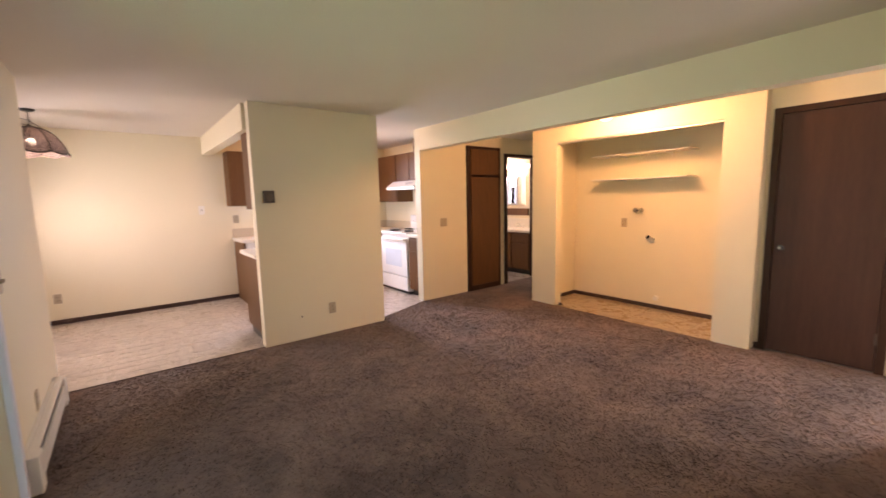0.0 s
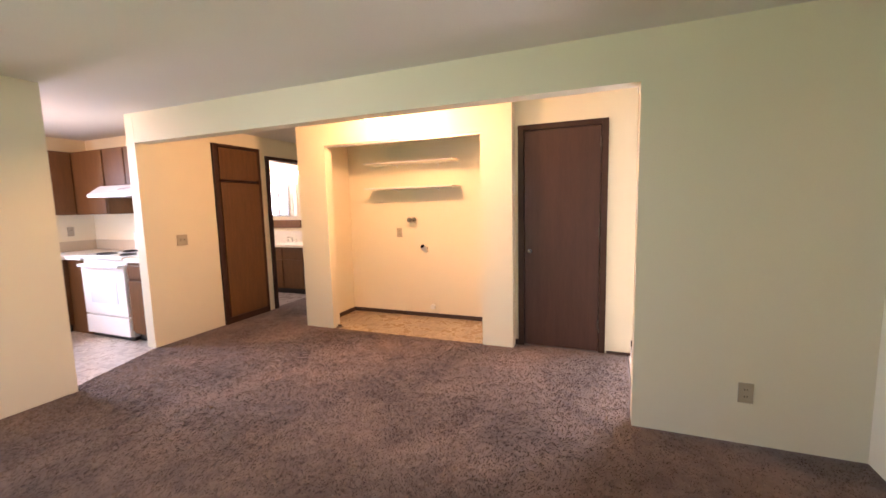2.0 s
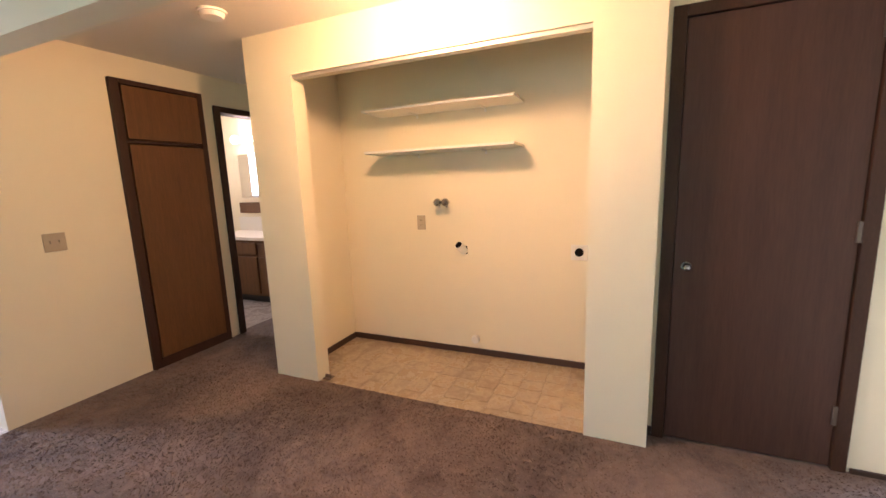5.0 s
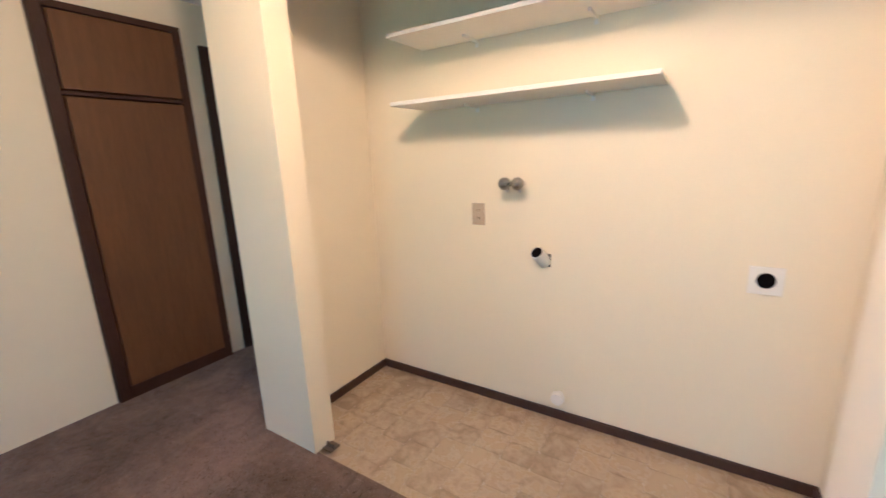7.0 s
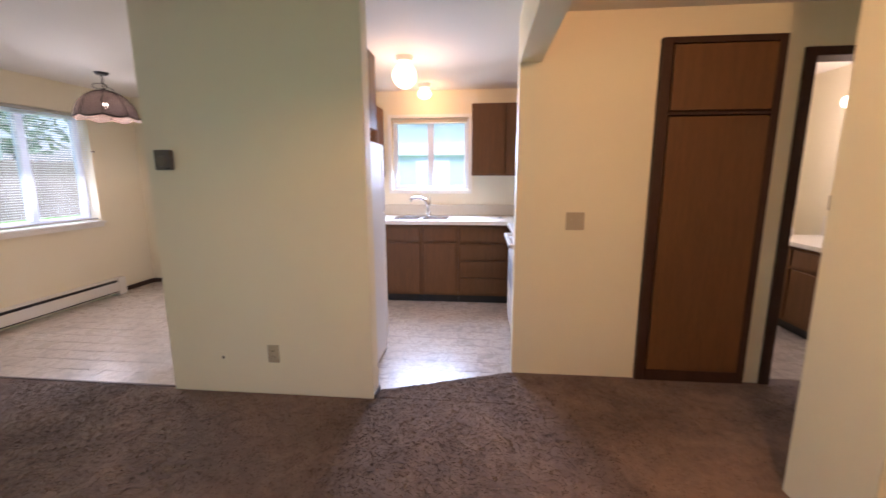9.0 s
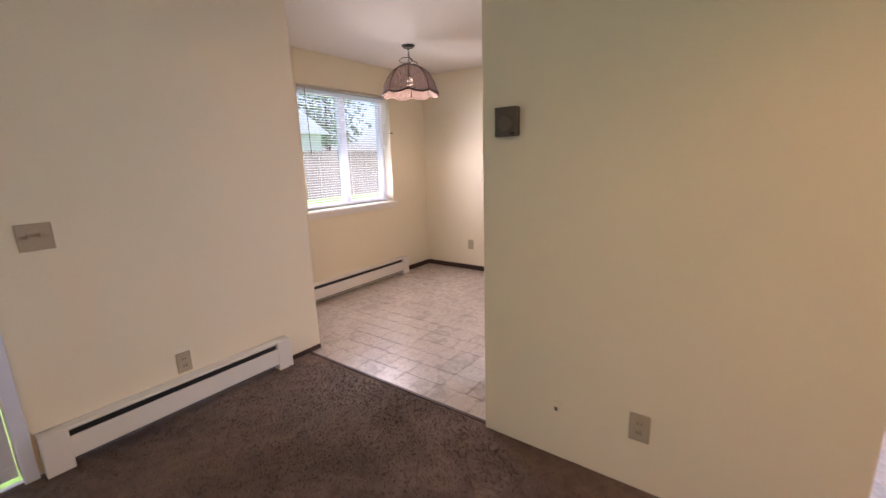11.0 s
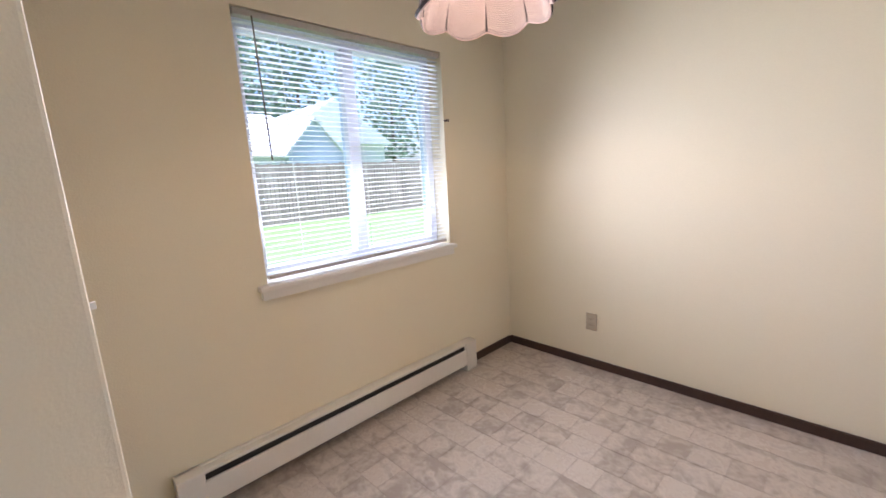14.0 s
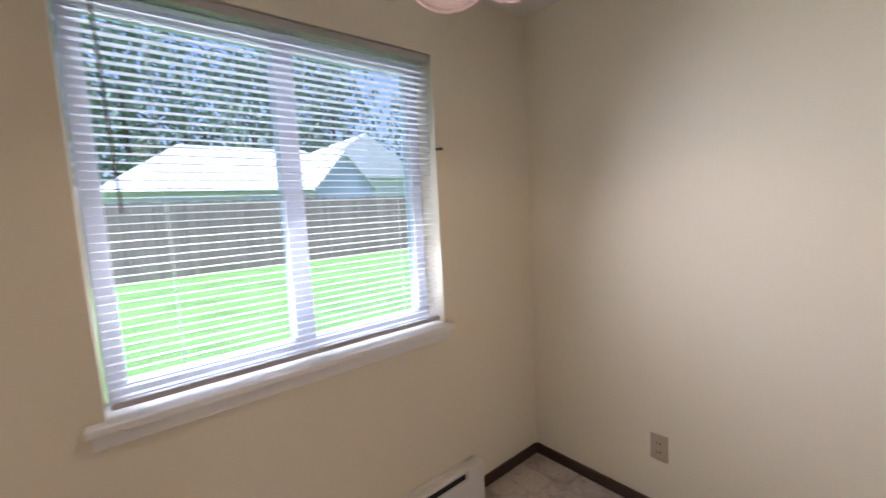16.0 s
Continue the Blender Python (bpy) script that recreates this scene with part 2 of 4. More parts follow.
def mesh_holes(n, l, size):
    """1 in the square gaps of a woven mesh, 0 on its threads; one gap to each unit of the UV map."""
    cut = n.new("ShaderNodeSeparateXYZ")
    l.new(n.new("ShaderNodeUVMap").outputs[0], cut.inputs[0])
    both = n.new("ShaderNodeMath")
    both.operation = "MULTIPLY"
    for k in range(2):
        fr, lt = n.new("ShaderNodeMath"), n.new("ShaderNodeMath")
        fr.operation, lt.operation = "FRACT", "LESS_THAN"
        lt.inputs[1].default_value = size
        l.new(cut.outputs[k], fr.inputs[0]), l.new(fr.outputs[0], lt.inputs[0]), l.new(lt.outputs[0], both.inputs[k])
    return both.outputs[0]


def woven_material():
    """Open weave of dark cane: threads and gaps."""
    m = bpy.data.materials.new("woven_cane")
    m.use_nodes = True
    n, l = m.node_tree.nodes, m.node_tree.links
    b = n["Principled BSDF"]
    b.inputs["Base Color"].default_value, b.inputs["Roughness"].default_value = (0.030, 0.021, 0.018, 1), 0.8
    hole = mesh_holes(n, l, 0.58)
    tr, tl, x, y = n.new("ShaderNodeBsdfTransparent"), n.new("ShaderNodeBsdfTranslucent"), n.new("ShaderNodeMixShader"), n.new("ShaderNodeMixShader")
    tl.inputs[0].default_value = (0.10, 0.06, 0.05, 1)
    y.inputs[0].default_value = 0.06
    l.new(b.outputs[0], y.inputs[1]), l.new(tl.outputs[0], y.inputs[2])
    l.new(hole, x.inputs[0]), l.new(y.outputs[0], x.inputs[1]), l.new(tr.outputs[0], x.inputs[2])
    l.new(x.outputs[0], n["Material Output"].inputs[0])
    return m


# Paler pink copy of the weave: its lamplit inside put into the colour.
def lit_inside_material():
    m = bpy.data.materials.new("pink_lit_inside")
    m.use_nodes = True
    n, l = m.node_tree.nodes, m.node_tree.links
    b = n["Principled BSDF"]
    b.inputs["Base Color"].default_value, b.inputs["Roughness"].default_value = (0.30, 0.25, 0.235, 1), 0.9
    tl, x = n.new("ShaderNodeBsdfTranslucent"), n.new("ShaderNodeMixShader")
    tl.inputs[0].default_value = (0.25, 0.19, 0.175, 1)
    x.inputs[0].default_value = 0.25
    l.new(b.outputs[0], x.inputs[1]), l.new(tl.outputs[0], x.inputs[2])
    tr, y = n.new("ShaderNodeBsdfTransparent"), n.new("ShaderNodeMixShader")
    l.new(mesh_holes(n, l, 0.42), y.inputs[0])
    l.new(x.outputs[0], y.inputs[1]), l.new(tr.outputs[0], y.inputs[2])
    x = y
    l.new(x.outputs[0], n["Material Output"].inputs[0])
    return m


def slat_material():
    """Thin painted slats that let some daylight through."""
    m = mat("white_blind_slat", (0.80, 0.80, 0.79), 0.4, tone=0.02)
    n, l = m.node_tree.nodes, m.node_tree.links
    tl, x = n.new("ShaderNodeBsdfTranslucent"), n.new("ShaderNodeMixShader")
    tl.inputs[0].default_value, x.inputs[0].default_value = (0.78, 0.82, 0.86, 1), 0.45
    l.new(n["Principled BSDF"].outputs[0], x.inputs[1]), l.new(tl.outputs[0], x.inputs[2])
    l.new(x.outputs[0], n["Material Output"].inputs[0])
    return m


SLAT = slat_material()
GLASS, WEAVE, LITPINK = glass_material(), woven_material(), lit_inside_material()
MIRROR = mat("mirror_silver", (0.9, 0.9, 0.9), 0.01, metal=1.0, tone=0.0, bump=0)


# ---- building helpers ----
def box(bm, x0, x1, y0, y1, z0, z1, b=0.0):
    vs = [bm.verts.new(p) for p in ((x0, y0, z0), (x1, y0, z0), (x1, y1, z0), (x0, y1, z0), (x0, y0, z1), (x1, y0, z1), (x1, y1, z1), (x0, y1, z1))]
    fs = [bm.faces.new([vs[i] for i in f]) for f in ((3, 2, 1, 0), (4, 5, 6, 7), (0, 1, 5, 4), (1, 2, 6, 5), (2, 3, 7, 6), (3, 0, 4, 7))]
    if b:
        bmesh.ops.bevel(bm, geom=list({e for f in fs for e in f.edges}), offset=b, segments=2, affect="EDGES", profile=0.6)
    return bm


def boxes(*dims, b=0.0):
    bm = bmesh.new()
    for d in dims:
        box(bm, *d, b=b)
    return bm


def tube(bm, p, q, r, r2=None, seg=14):
    """A closed round bar from p to q."""
    p, q = Vector(p), Vector(q)
    m = Matrix.Translation((p + q) / 2) @ (q - p).to_track_quat("Z", "Y").to_matrix().to_4x4()
    bmesh.ops.create_cone(bm, cap_ends=True, segments=seg, radius1=r, radius2=r if r2 is None else r2, depth=(q - p).length, matrix=m)
    return bm


def ball(bm, p, r, sz=1.0, seg=24):
    bmesh.ops.create_uvsphere(bm, u_segments=seg, v_segments=seg // 2, radius=r, matrix=Matrix.Translation(p) @ Matrix.Diagonal((1, 1, sz, 1)))
    return bm


def bent(bm, pts, r, seg=10):
    for a, c in zip(pts, pts[1:]):
        tube(bm, a, c, r, seg=seg)
    for p in pts[1:-1]:
        ball(bm, p, r, seg=10)
    return bm


def mesh_object(name, bm, material, smooth=False):
    me = bpy.data.meshes.new(name)
    if smooth:
        for f in bm.faces:
            f.smooth = True
    bm.to_mesh(me)
    bm.free()
    me.materials.append(material)
    return new(name, me)


def structure(name, bm, material, label="", category=""):
    return tagged(mesh_object(name, bm, material), label, category, "", "structure")


def thing(name, at, label, category, group="", kind=""):
    ob = new(name)
    ob.location = at
    ob.empty_display_size = 0.1
    ob["base"] = list(at)
    return tagged(ob, label, category, group, kind)


def part(name, bm, material, parent, label="", smooth=False):
    """Links bm, given in world metres, as one part under a thing or a part."""
    root = parent
    while root.parent:
        root = root.parent
    bmesh.ops.translate(bm, verts=bm.verts, vec=-root.location)
    ob = mesh_object(name, bm, material, smooth)
    ob.parent = parent
    return tagged(ob, label)


# ---- setting: floors, walls, ceiling ----
H = 2.322
structure("floor_subfloor", boxes((-0.19, 3.62, -0.59, 4.6, -0.2, -0.06), (3.62, 5.23, -1.19, 4.6, -0.2, -0.06), (5.23, 6.39, 0.62, 4.6, -0.2, -0.06), (-1.07, 6.74, 4.6, 7.33, -0.2, -0.06)), CONC, "grey concrete slab under the rooms", "floor")
structure("floor_carpet", boxes((-0.05, 3.62, -0.45, 4.66, -0.025, 0), (3.62, 4.745, 0.63, 5.06, -0.05, 0), (4.745, 4.86, 0.63, 1.63, -0.025, 0), (4.86, 5.45, 0.70, 1.68, -0.06, 0), (4.745, 4.86, 4.075, 5.06, -0.025, 0), (4.86, 6.3, 4.075, 5.12, -0.025, 0)), CARPET, "worn brown cut-pile carpet in the living room", "carpet")
bm = bmesh.new()
wedge = [[bm.verts.new((x, y, z)) for x, y in ((2.752, 4.655), (3.62, 4.655), (3.62, 5.055), (2.752, 4.735))] for z in (-0.02, 0.002)]
bm.faces.new(wedge[0][::-1]), bm.faces.new(wedge[1])
for k in range(4):
    bm.faces.new((wedge[0][k], wedge[0][(k + 1) % 4], wedge[1][(k + 1) % 4], wedge[1][k]))
structure("floor_carpet_edge", bm, CARPET, "brown carpet edge cut slanting at the kitchen opening", "carpet")
structure("ceiling", boxes((-0.2, 3.62, -0.6, 4.6, H, H + 0.12), (3.62, 5.24, -1.2, 4.6, H, H + 0.12), (5.24, 6.4, 0.6, 4.6, H, H + 0.12), (-1.08, 6.75, 4.6, 7.34, H, H + 0.12)), CEIL, "off-white lightly textured flat ceiling", "ceiling")

structure("wall_partition", boxes((1.43, 2.75, 4.63, 4.75, 0, H), b=0.006), PAINT, "cream painted partition between living room and kitchen", "wall")
structure("wall_west", boxes((-0.20, -0.05, -0.6, 1.37, 0, H), (-0.20, -0.05, 1.37, 3.2, 2.06, H), (-0.20, -0.05, 3.2, 4.765, 0, H), b=0.008), PAINT, "cream painted outer wall of the living room", "wall")
structure("wall_dining_return", boxes((-1.08, -0.20, 4.58, 4.763, 0, H)), PAINT, "cream painted short return wall of the dining nook", "wall")
structure("wall_dining_west", boxes((-1.08, -0.91, 4.763, 5.39, 0, H), (-1.08, -0.91, 6.56, 7.18, 0, H), (-1.08, -0.91, 5.39, 6.56, 0, 0.87), (-1.08, -0.91, 5.39, 6.56, 2.03, H)), PAINT, "cream painted dining wall with a window", "wall")
structure("wall_north", boxes((-1.08, 2.33, 7.18, 7.34, 0, H), (2.33, 3.23, 7.18, 7.34, 0, 1.2), (2.33, 3.23, 7.18, 7.34, 2.02, H), (3.23, 5.15, 7.18, 7.34, 0, H), (5.15, 5.75, 7.18, 7.34, 0, 1.2), (5.15, 5.75, 7.18, 7.34, 2.02, H), (5.75, 6.75, 7.18, 7.34, 0, H)), PAINT, "cream painted wall behind dining nook and kitchen", "wall")
structure("wall_header", boxes((1.40, 1.52, 4.753, 7.177, 2.08, H)), PAINT, "cream painted header between dining nook and kitchen", "wall")
structure("wall_kitchen_east", boxes((4.32, 4.42, 5.18, 7.18, 0, H)), PAINT, "cream painted kitchen wall behind the stove", "wall")
structure("wall_hall_north", boxes((3.62, 4.44, 5.06, 5.18, 0, H), (4.44, 5.13, 5.06, 5.18, 2.155, H), (5.13, 5.28, 5.06, 5.18, 0, H), (5.28, 6.04, 5.06, 5.18, 2.05, H), (6.04, 6.75, 5.06, 5.18, 0, H)), PAINT, "cream painted hall wall with pantry and doorway", "wall")
structure("wall_beam", boxes((3.62, 3.75, 0.66, 5.057, 2.045, H)), PAINT, "painted ceiling beam between living room and hall", "beam")
structure("wall_living_east", boxes((3.62, 3.75, -0.6, 0.66, 0, H)), PAINT, "cream painted wall beside the entry", "wall")
structure("wall_south", boxes((-0.05, 3.62, -0.6, -0.45, 0, H)), PAINT, "cream painted end wall of the living room", "wall")
structure("wall_closet", boxes((4.86, 4.96, 0.60, 0.86, 0, H), (4.86, 4.96, 0.86, 1.56, 2.05, H), (4.86, 4.96, 1.56, 1.63, 0, H), (4.73, 4.96, 1.63, 1.93, 0, H), (4.73, 4.85, 1.93, 3.70, 2.05, H), (4.73, 4.85, 3.70, 4.075, 0, H)), PAINT, "cream painted wall with closet door and laundry opening", "wall")
structure("wall_laundry_back", boxes((5.575, 5.67, 1.68, 4.075, 0, H)), PAINT, "cream painted back wall of the laundry closet", "wall")
structure("wall_laundry_sides", boxes((4.96, 5.575, 1.68, 1.78, 0, H), (4.85, 5.575, 3.98, 4.075, 0, H)), PAINT, "cream painted side walls of the laundry closet", "wall")
structure("wall_hall_end", boxes((6.3, 6.4, 4.075, 5.06, 0, H), (5.67, 6.3, 3.98, 4.075, 0, H)), PAINT, "cream painted end of the hall", "wall")
structure("wall_entry", boxes((4.96, 5.12, 0.60, 0.70, 0, H), (5.12, 5.24, 0.31, 0.70, 0, H), (5.12, 5.24, -0.62, 0.31, 2.05, H), (5.12, 5.24, -1.2, -0.62, 0, H), (3.75, 5.12, -1.2, -1.1, 0, H), (3.62, 3.75, -1.2, -0.6, 0, H)), PAINT, "cream painted entry walls around the front door", "wall")
structure("wall_closet_inside", boxes((5.45, 5.5, 0.7, 1.68, 0, H), (5.24, 5.5, 0.6, 0.7, 0, H)), PAINT, "plain back of the closet", "wall")
structure("wall_bath", boxes((6.62, 6.75, 5.18, 7.18, 0, H), (5.03, 5.13, 5.18, 7.18, 0, H)), PAINT, "off-white bathroom walls", "wall")


def baseboard(name, *dims):
    structure(name, boxes(*dims, b=0.003), BASEW, "dark brown stained wooden baseboard", "baseboard")


baseboard("baseboard_dining", (-0.90, 1.72, 7.165, 7.179, -0.01, 0.055), (-0.909, -0.897, 6.68, 7.165, -0.01, 0.055))
baseboard("baseboard_laundry", (5.561, 5.574, 1.78, 3.98, -0.03, 0.028), (4.86, 5.561, 3.966, 3.979, -0.03, 0.028), (4.97, 5.561, 1.781, 1.794, -0.03, 0.028))
baseboard("baseboard_entry", (5.107, 5.119, 0.31, 0.60, -0.01, 0.055), (4.846, 4.859, 0.60, 0.80, -0.01, 0.022), (4.846, 4.859, 1.60, 1.63, -0.01, 0.05))
baseboard("baseboard_living", (-0.049, -0.037, 4.49, 4.76, -0.01, 0.03), (2.751, 2.762, 4.63, 4.75, -0.01, 0.03))


# ---- windows and doors of the setting ----
def slider_window(name, label, wall, a0, a1, z0, z1, depth, bar=0.05, sill=None):
    """A white two-pane sliding window in the wall 'x' or 'y' at the given depth."""
    def dims(lo, hi, bottom, top, d0, d1):
        return (d0, d1, lo, hi, bottom, top) if wall == "x" else (lo, hi, d0, d1, bottom, top)
    mid = (a0 + a1) / 2
    win = thing(name, dims(mid, mid, z0, z0, depth, depth)[0:5:2], label, "window", "", "structure")
    d0, d1 = depth - 0.03, depth + 0.03
    part("window_frame", boxes(dims(a0, a1, z0, z0 + bar, d0, d1), dims(a0, a1, z1 - bar, z1, d0, d1), dims(a0, a0 + bar, z0 + bar, z1 - bar, d0, d1), dims(a1 - bar, a1, z0 + bar, z1 - bar, d0, d1), b=0.004), VINYLF, win)
    part("meeting_stile", boxes(dims(mid - 0.035, mid + 0.035, z0 + bar, z1 - bar, d0 + 0.005, d1 + 0.012), b=0.004), VINYLF, win)
    for lo, hi in ((a0 + bar, mid - 0.035), (mid + 0.035, a1 - bar)):
        p = part("pane", boxes(dims(lo, hi, z0 + bar, z1 - bar, depth - 0.003, depth + 0.003)), GLASS, win)
        p.visible_shadow = False
    if sill:
        part("window_sill", boxes(sill, b=0.006), TRIMW, win, "cream painted projecting sill")
        x0, x1, y0, y1, s0, s1 = sill
        part("apron", boxes((x1 - 0.045, x1 - 0.02, y0 + 0.012, y1 - 0.012, s0 - 0.042, s0), b=0.003), TRIMW, win)
    return win


slider_window("window_1", "white vinyl sliding window of the dining nook", "x", 5.395, 6.555, 0.88, 2.025, -1.05, 0.05, (-1.02, -0.868, 5.345, 6.585, 0.855, 0.879))
slider_window("window_2", "white sliding window above the kitchen sink", "y", 2.335, 3.225, 1.205, 2.015, 7.29, 0.045)
slider_window("window_3", "white bathroom window with frosted light", "y", 5.155, 5.745, 1.205, 2.015, 7.29, 0.045)
slider_window("window_4", "white sliding glass patio door of the living room", "x", 1.375, 3.195, 0.0, 2.055, -0.15, 0.06)
structure("trim_kitchen_window", boxes((2.29, 2.33, 7.165, 7.179, 1.16, 2.06), (3.23, 3.27, 7.165, 7.179, 1.16, 2.06), (2.33, 3.23, 7.165, 7.179, 2.02, 2.06), (2.33, 3.23, 7.165, 7.179, 1.16, 1.2), b=0.003), TRIMW, "cream painted trim around the kitchen window", "trim")
structure("trim_patio_door", boxes((-0.049, -0.02, 3.2, 3.25, 0.0, 2.1), (-0.049, -0.02, 1.32, 1.37, 0, 2.1), (-0.049, -0.02, 1.37, 3.2, 2.06, 2.1), b=0.004), VINYLF, "white metal jamb of the patio door", "trim")


def door_trim(name, label, *dims):
    structure(name, boxes(*dims, b=0.004), FRAMEWOOD, label, "door frame")


# closet door
door_trim("trim_closet_door", "dark brown stained casing of the closet door", (4.842, 4.88, 1.545, 1.60, 0.0, 2.09), (4.842, 4.88, 0.815, 0.87, 0.0, 2.09), (4.842, 4.88, 0.87, 1.545, 2.04, 2.09))
door = thing("door_1", (4.87, 1.2, 0.0), "plain dark brown wooden closet door, closed", "door", "", "structure")
part("door_leaf", boxes((4.856, 4.895, 0.873, 1.542, 0.012, 2.037), b=0.003), DOORWOOD, door)
knob = part("door_handle", tube(tube(bmesh.new(), (4.857, 1.49, 0.92), (4.848, 1.49, 0.92), 0.022), (4.85, 1.49, 0.92), (4.825, 1.49, 0.92), 0.011), DARKCHROME, door, "small tarnished knob")
part("knob", ball(bmesh.new(), (4.817, 1.49, 0.92), 0.018), DARKCHROME, knob, smooth=True)
for z in (0.22, 1.05, 1.85):
    part("hinge", boxes((4.845, 4.857, 0.862, 0.885, z, z + 0.09), b=0.002), DARKPL, door)

# pantry cupboard front
door_trim("trim_pantry", "dark brown stained face frame of the pantry", (4.445, 4.505, 5.035, 5.075, 0, 2.155), (5.085, 5.13, 5.035, 5.075, 0, 2.155), (4.505, 5.085, 5.035, 5.075, 2.12, 2.155), (4.505, 5.085, 5.04, 5.075, 1.715, 1.735), (4.505, 5.085, 5.035, 5.075, 0, 0.075))
pantry = thing("pantry_cupboard", (4.79, 5.1, 0), "built-in dark wooden pantry with two closed doors", "cupboard")
part("body", boxes((4.445, 5.13, 5.078, 5.5, 0.0, 2.15)), WOOD, pantry)
for z0, z1 in ((0.08, 1.705), (1.742, 2.112)):
    part("door", boxes((4.512, 5.078, 5.028, 5.046, z0, z1), b=0.003), WOOD, pantry)

# bathroom doorway
door_trim("trim_bath_door", "dark brown stained casing of the bathroom doorway", (5.235, 5.295, 5.04, 5.20, 0, 2.08), (6.03, 6.085, 5.04, 5.20, 0, 2.08), (5.295, 6.03, 5.04, 5.20, 2.03, 2.08))
# front door frame, leaf swung open out of sight
door_trim("trim_front_door", "brown stained frame of the front door", (5.10, 5.245, 0.255, 0.315, 0, 2.08), (5.10, 5.245, -0.63, -0.57, 0, 2.08), (5.10, 5.245, -0.57, 0.255, 2.03, 2.08))
structure("trim_threshold", boxes((5.10, 5.26, -0.57, 0.255, -0.02, 0.012), b=0.004), ALU, "worn aluminium threshold of the front door", "threshold")
front = thing("door_2", (5.09, -0.59, 0), "brown wooden front door standing open", "door", "", "structure")
part("door_leaf", boxes((4.22, 5.08, -0.64, -0.60, 0.015, 2.03), b=0.004), DOORWOOD, front)
part("door_handle", ball(tube(bmesh.new(), (4.29, -0.6, 0.95), (4.29, -0.56, 0.95), 0.012), (4.29, -0.545, 0.95), 0.026), CHROME, front)
structure("trim_laundry_track", boxes((4.742, 4.80, 1.93, 3.70, 2.028, 2.049), b=0.002), ALU, "grey metal door track over the laundry opening", "track")
structure("trim_floor_edge", boxes((-0.05, 1.43, 4.655, 4.675, -0.02, 0.004), b=0.002), BASEW, "thin dark edge strip between carpet and vinyl", "trim")


# ---- wall plates ----
def plate(name, label, at, face, w=0.072, h=0.115, kind="outlet", material=ALMOND, category="outlet"):
    """A wall plate centred at 'at' on a wall whose outward side is face ('-y', '-x', '+x', '+y')."""
    x, y, z = at
    s = 1 if face[0] == "+" else -1
    ob = thing(name, at, label, category)

    def slab(u0, u1, v0, v1, d0, d1, b=0.0):
        d0, d1 = sorted((s * d0, s * d1))
        if face[1] == "y":
            return (x + u0, x + u1, y + d0, y + d1, z + v0, z + v1)
        return (x + d0, x + d1, y + u0, y + u1, z + v0, z + v1)
    part("cover", boxes(slab(-w / 2, w / 2, -h / 2, h / 2, -0.001, 0.006), b=0.002), material, ob)
    if kind == "outlet":
        for v in (-0.02, 0.02):
            sock = part("socket", boxes(slab(-0.016, 0.016, v - 0.014, v + 0.014, 0.006, 0.008), b=0.001), material, ob)
            part("slot", boxes(slab(-0.008, -0.005, v - 0.005, v + 0.006, 0.0075, 0.0085), slab(0.005, 0.008, v - 0.005, v + 0.006, 0.0075, 0.0085)), GAP, sock)
    elif kind == "jack":
        part("socket", boxes(slab(-0.007, 0.007, -0.008, 0.008, 0.006, 0.009)), DARKPL, ob)
    else:
        for u in ([0] if w < 0.1 else [-0.023, 0.023]):
            part("toggle", boxes(slab(u - 0.005, u + 0.005, -0.004, 0.014, 0.006, 0.022), b=0.001), material, ob)
    return ob


plate("outlet", "almond wall outlet low on the partition", (2.121, 4.63, 0.275), "-y")
plate("cable_plate", "small cream painted-over jack on the partition", (1.79, 4.63, 0.24), "-y", 0.04, 0.07, "jack", PAINT, "wall plate")
plate("outlet", "grey-beige outlet low on the entry side wall", (3.62, 0.09, 0.30), "-x")
plate("light_switch", "almond double light switch on the hall wall", (4.0, 5.06, 1.07), "-y", 0.115, 0.115, "switch", ALMOND, "switch")
plate("outlet", "almond outlet in the laundry closet", (5.575, 3.255, 1.04), "-x")
plate("outlet", "beige outlet low on the dining wall", (-0.25, 7.18, 0.31), "-y")
plate("phone_jack", "white phone wall plate on the dining wall", (1.335, 7.18, 1.315), "-y", 0.075, 0.12, "jack", TRIMW, "wall plate")
plate("outlet", "almond outlet above the living room heater", (-0.05, 3.88, 0.27), "+x")
plate("light_switch", "almond light switch beside the patio door", (-0.05, 3.42, 1.05), "+x", 0.115, 0.115, "switch", ALMOND, "switch")
plate("light_switch", "cream light switch on the dining return wall", (-0.345, 4.764, 1.055), "+y", 0.075, 0.118, "switch", TRIMW, "switch")
plate("outlet", "almond outlet above the kitchen counter", (1.76, 7.18, 1.17), "-y")
plate("outlet", "almond outlet beside the kitchen corner", (4.05, 7.18, 1.15), "-y")
plate("light_switch", "almond double light switch beside the front door", (5.12, 0.46, 1.12), "-x", 0.115, 0.115, "switch", ALMOND, "switch")

thermostat = thing("thermostat", (1.555, 4.63, 1.457), "brown square wall thermostat on the partition", "thermostat")
part("body", boxes((1.505, 1.605, 4.60, 4.631, 1.40, 1.515), b=0.006), DARKPL, thermostat)
part("dial", tube(bmesh.new(), (1.555, 4.602, 1.45), (1.555, 4.592, 1.45), 0.032, 0.028, seg=28), DIALBR, thermostat)
part("name_mark", boxes((1.575, 1.598, 4.597, 4.6005, 1.408, 1.413)), GAP, thermostat)


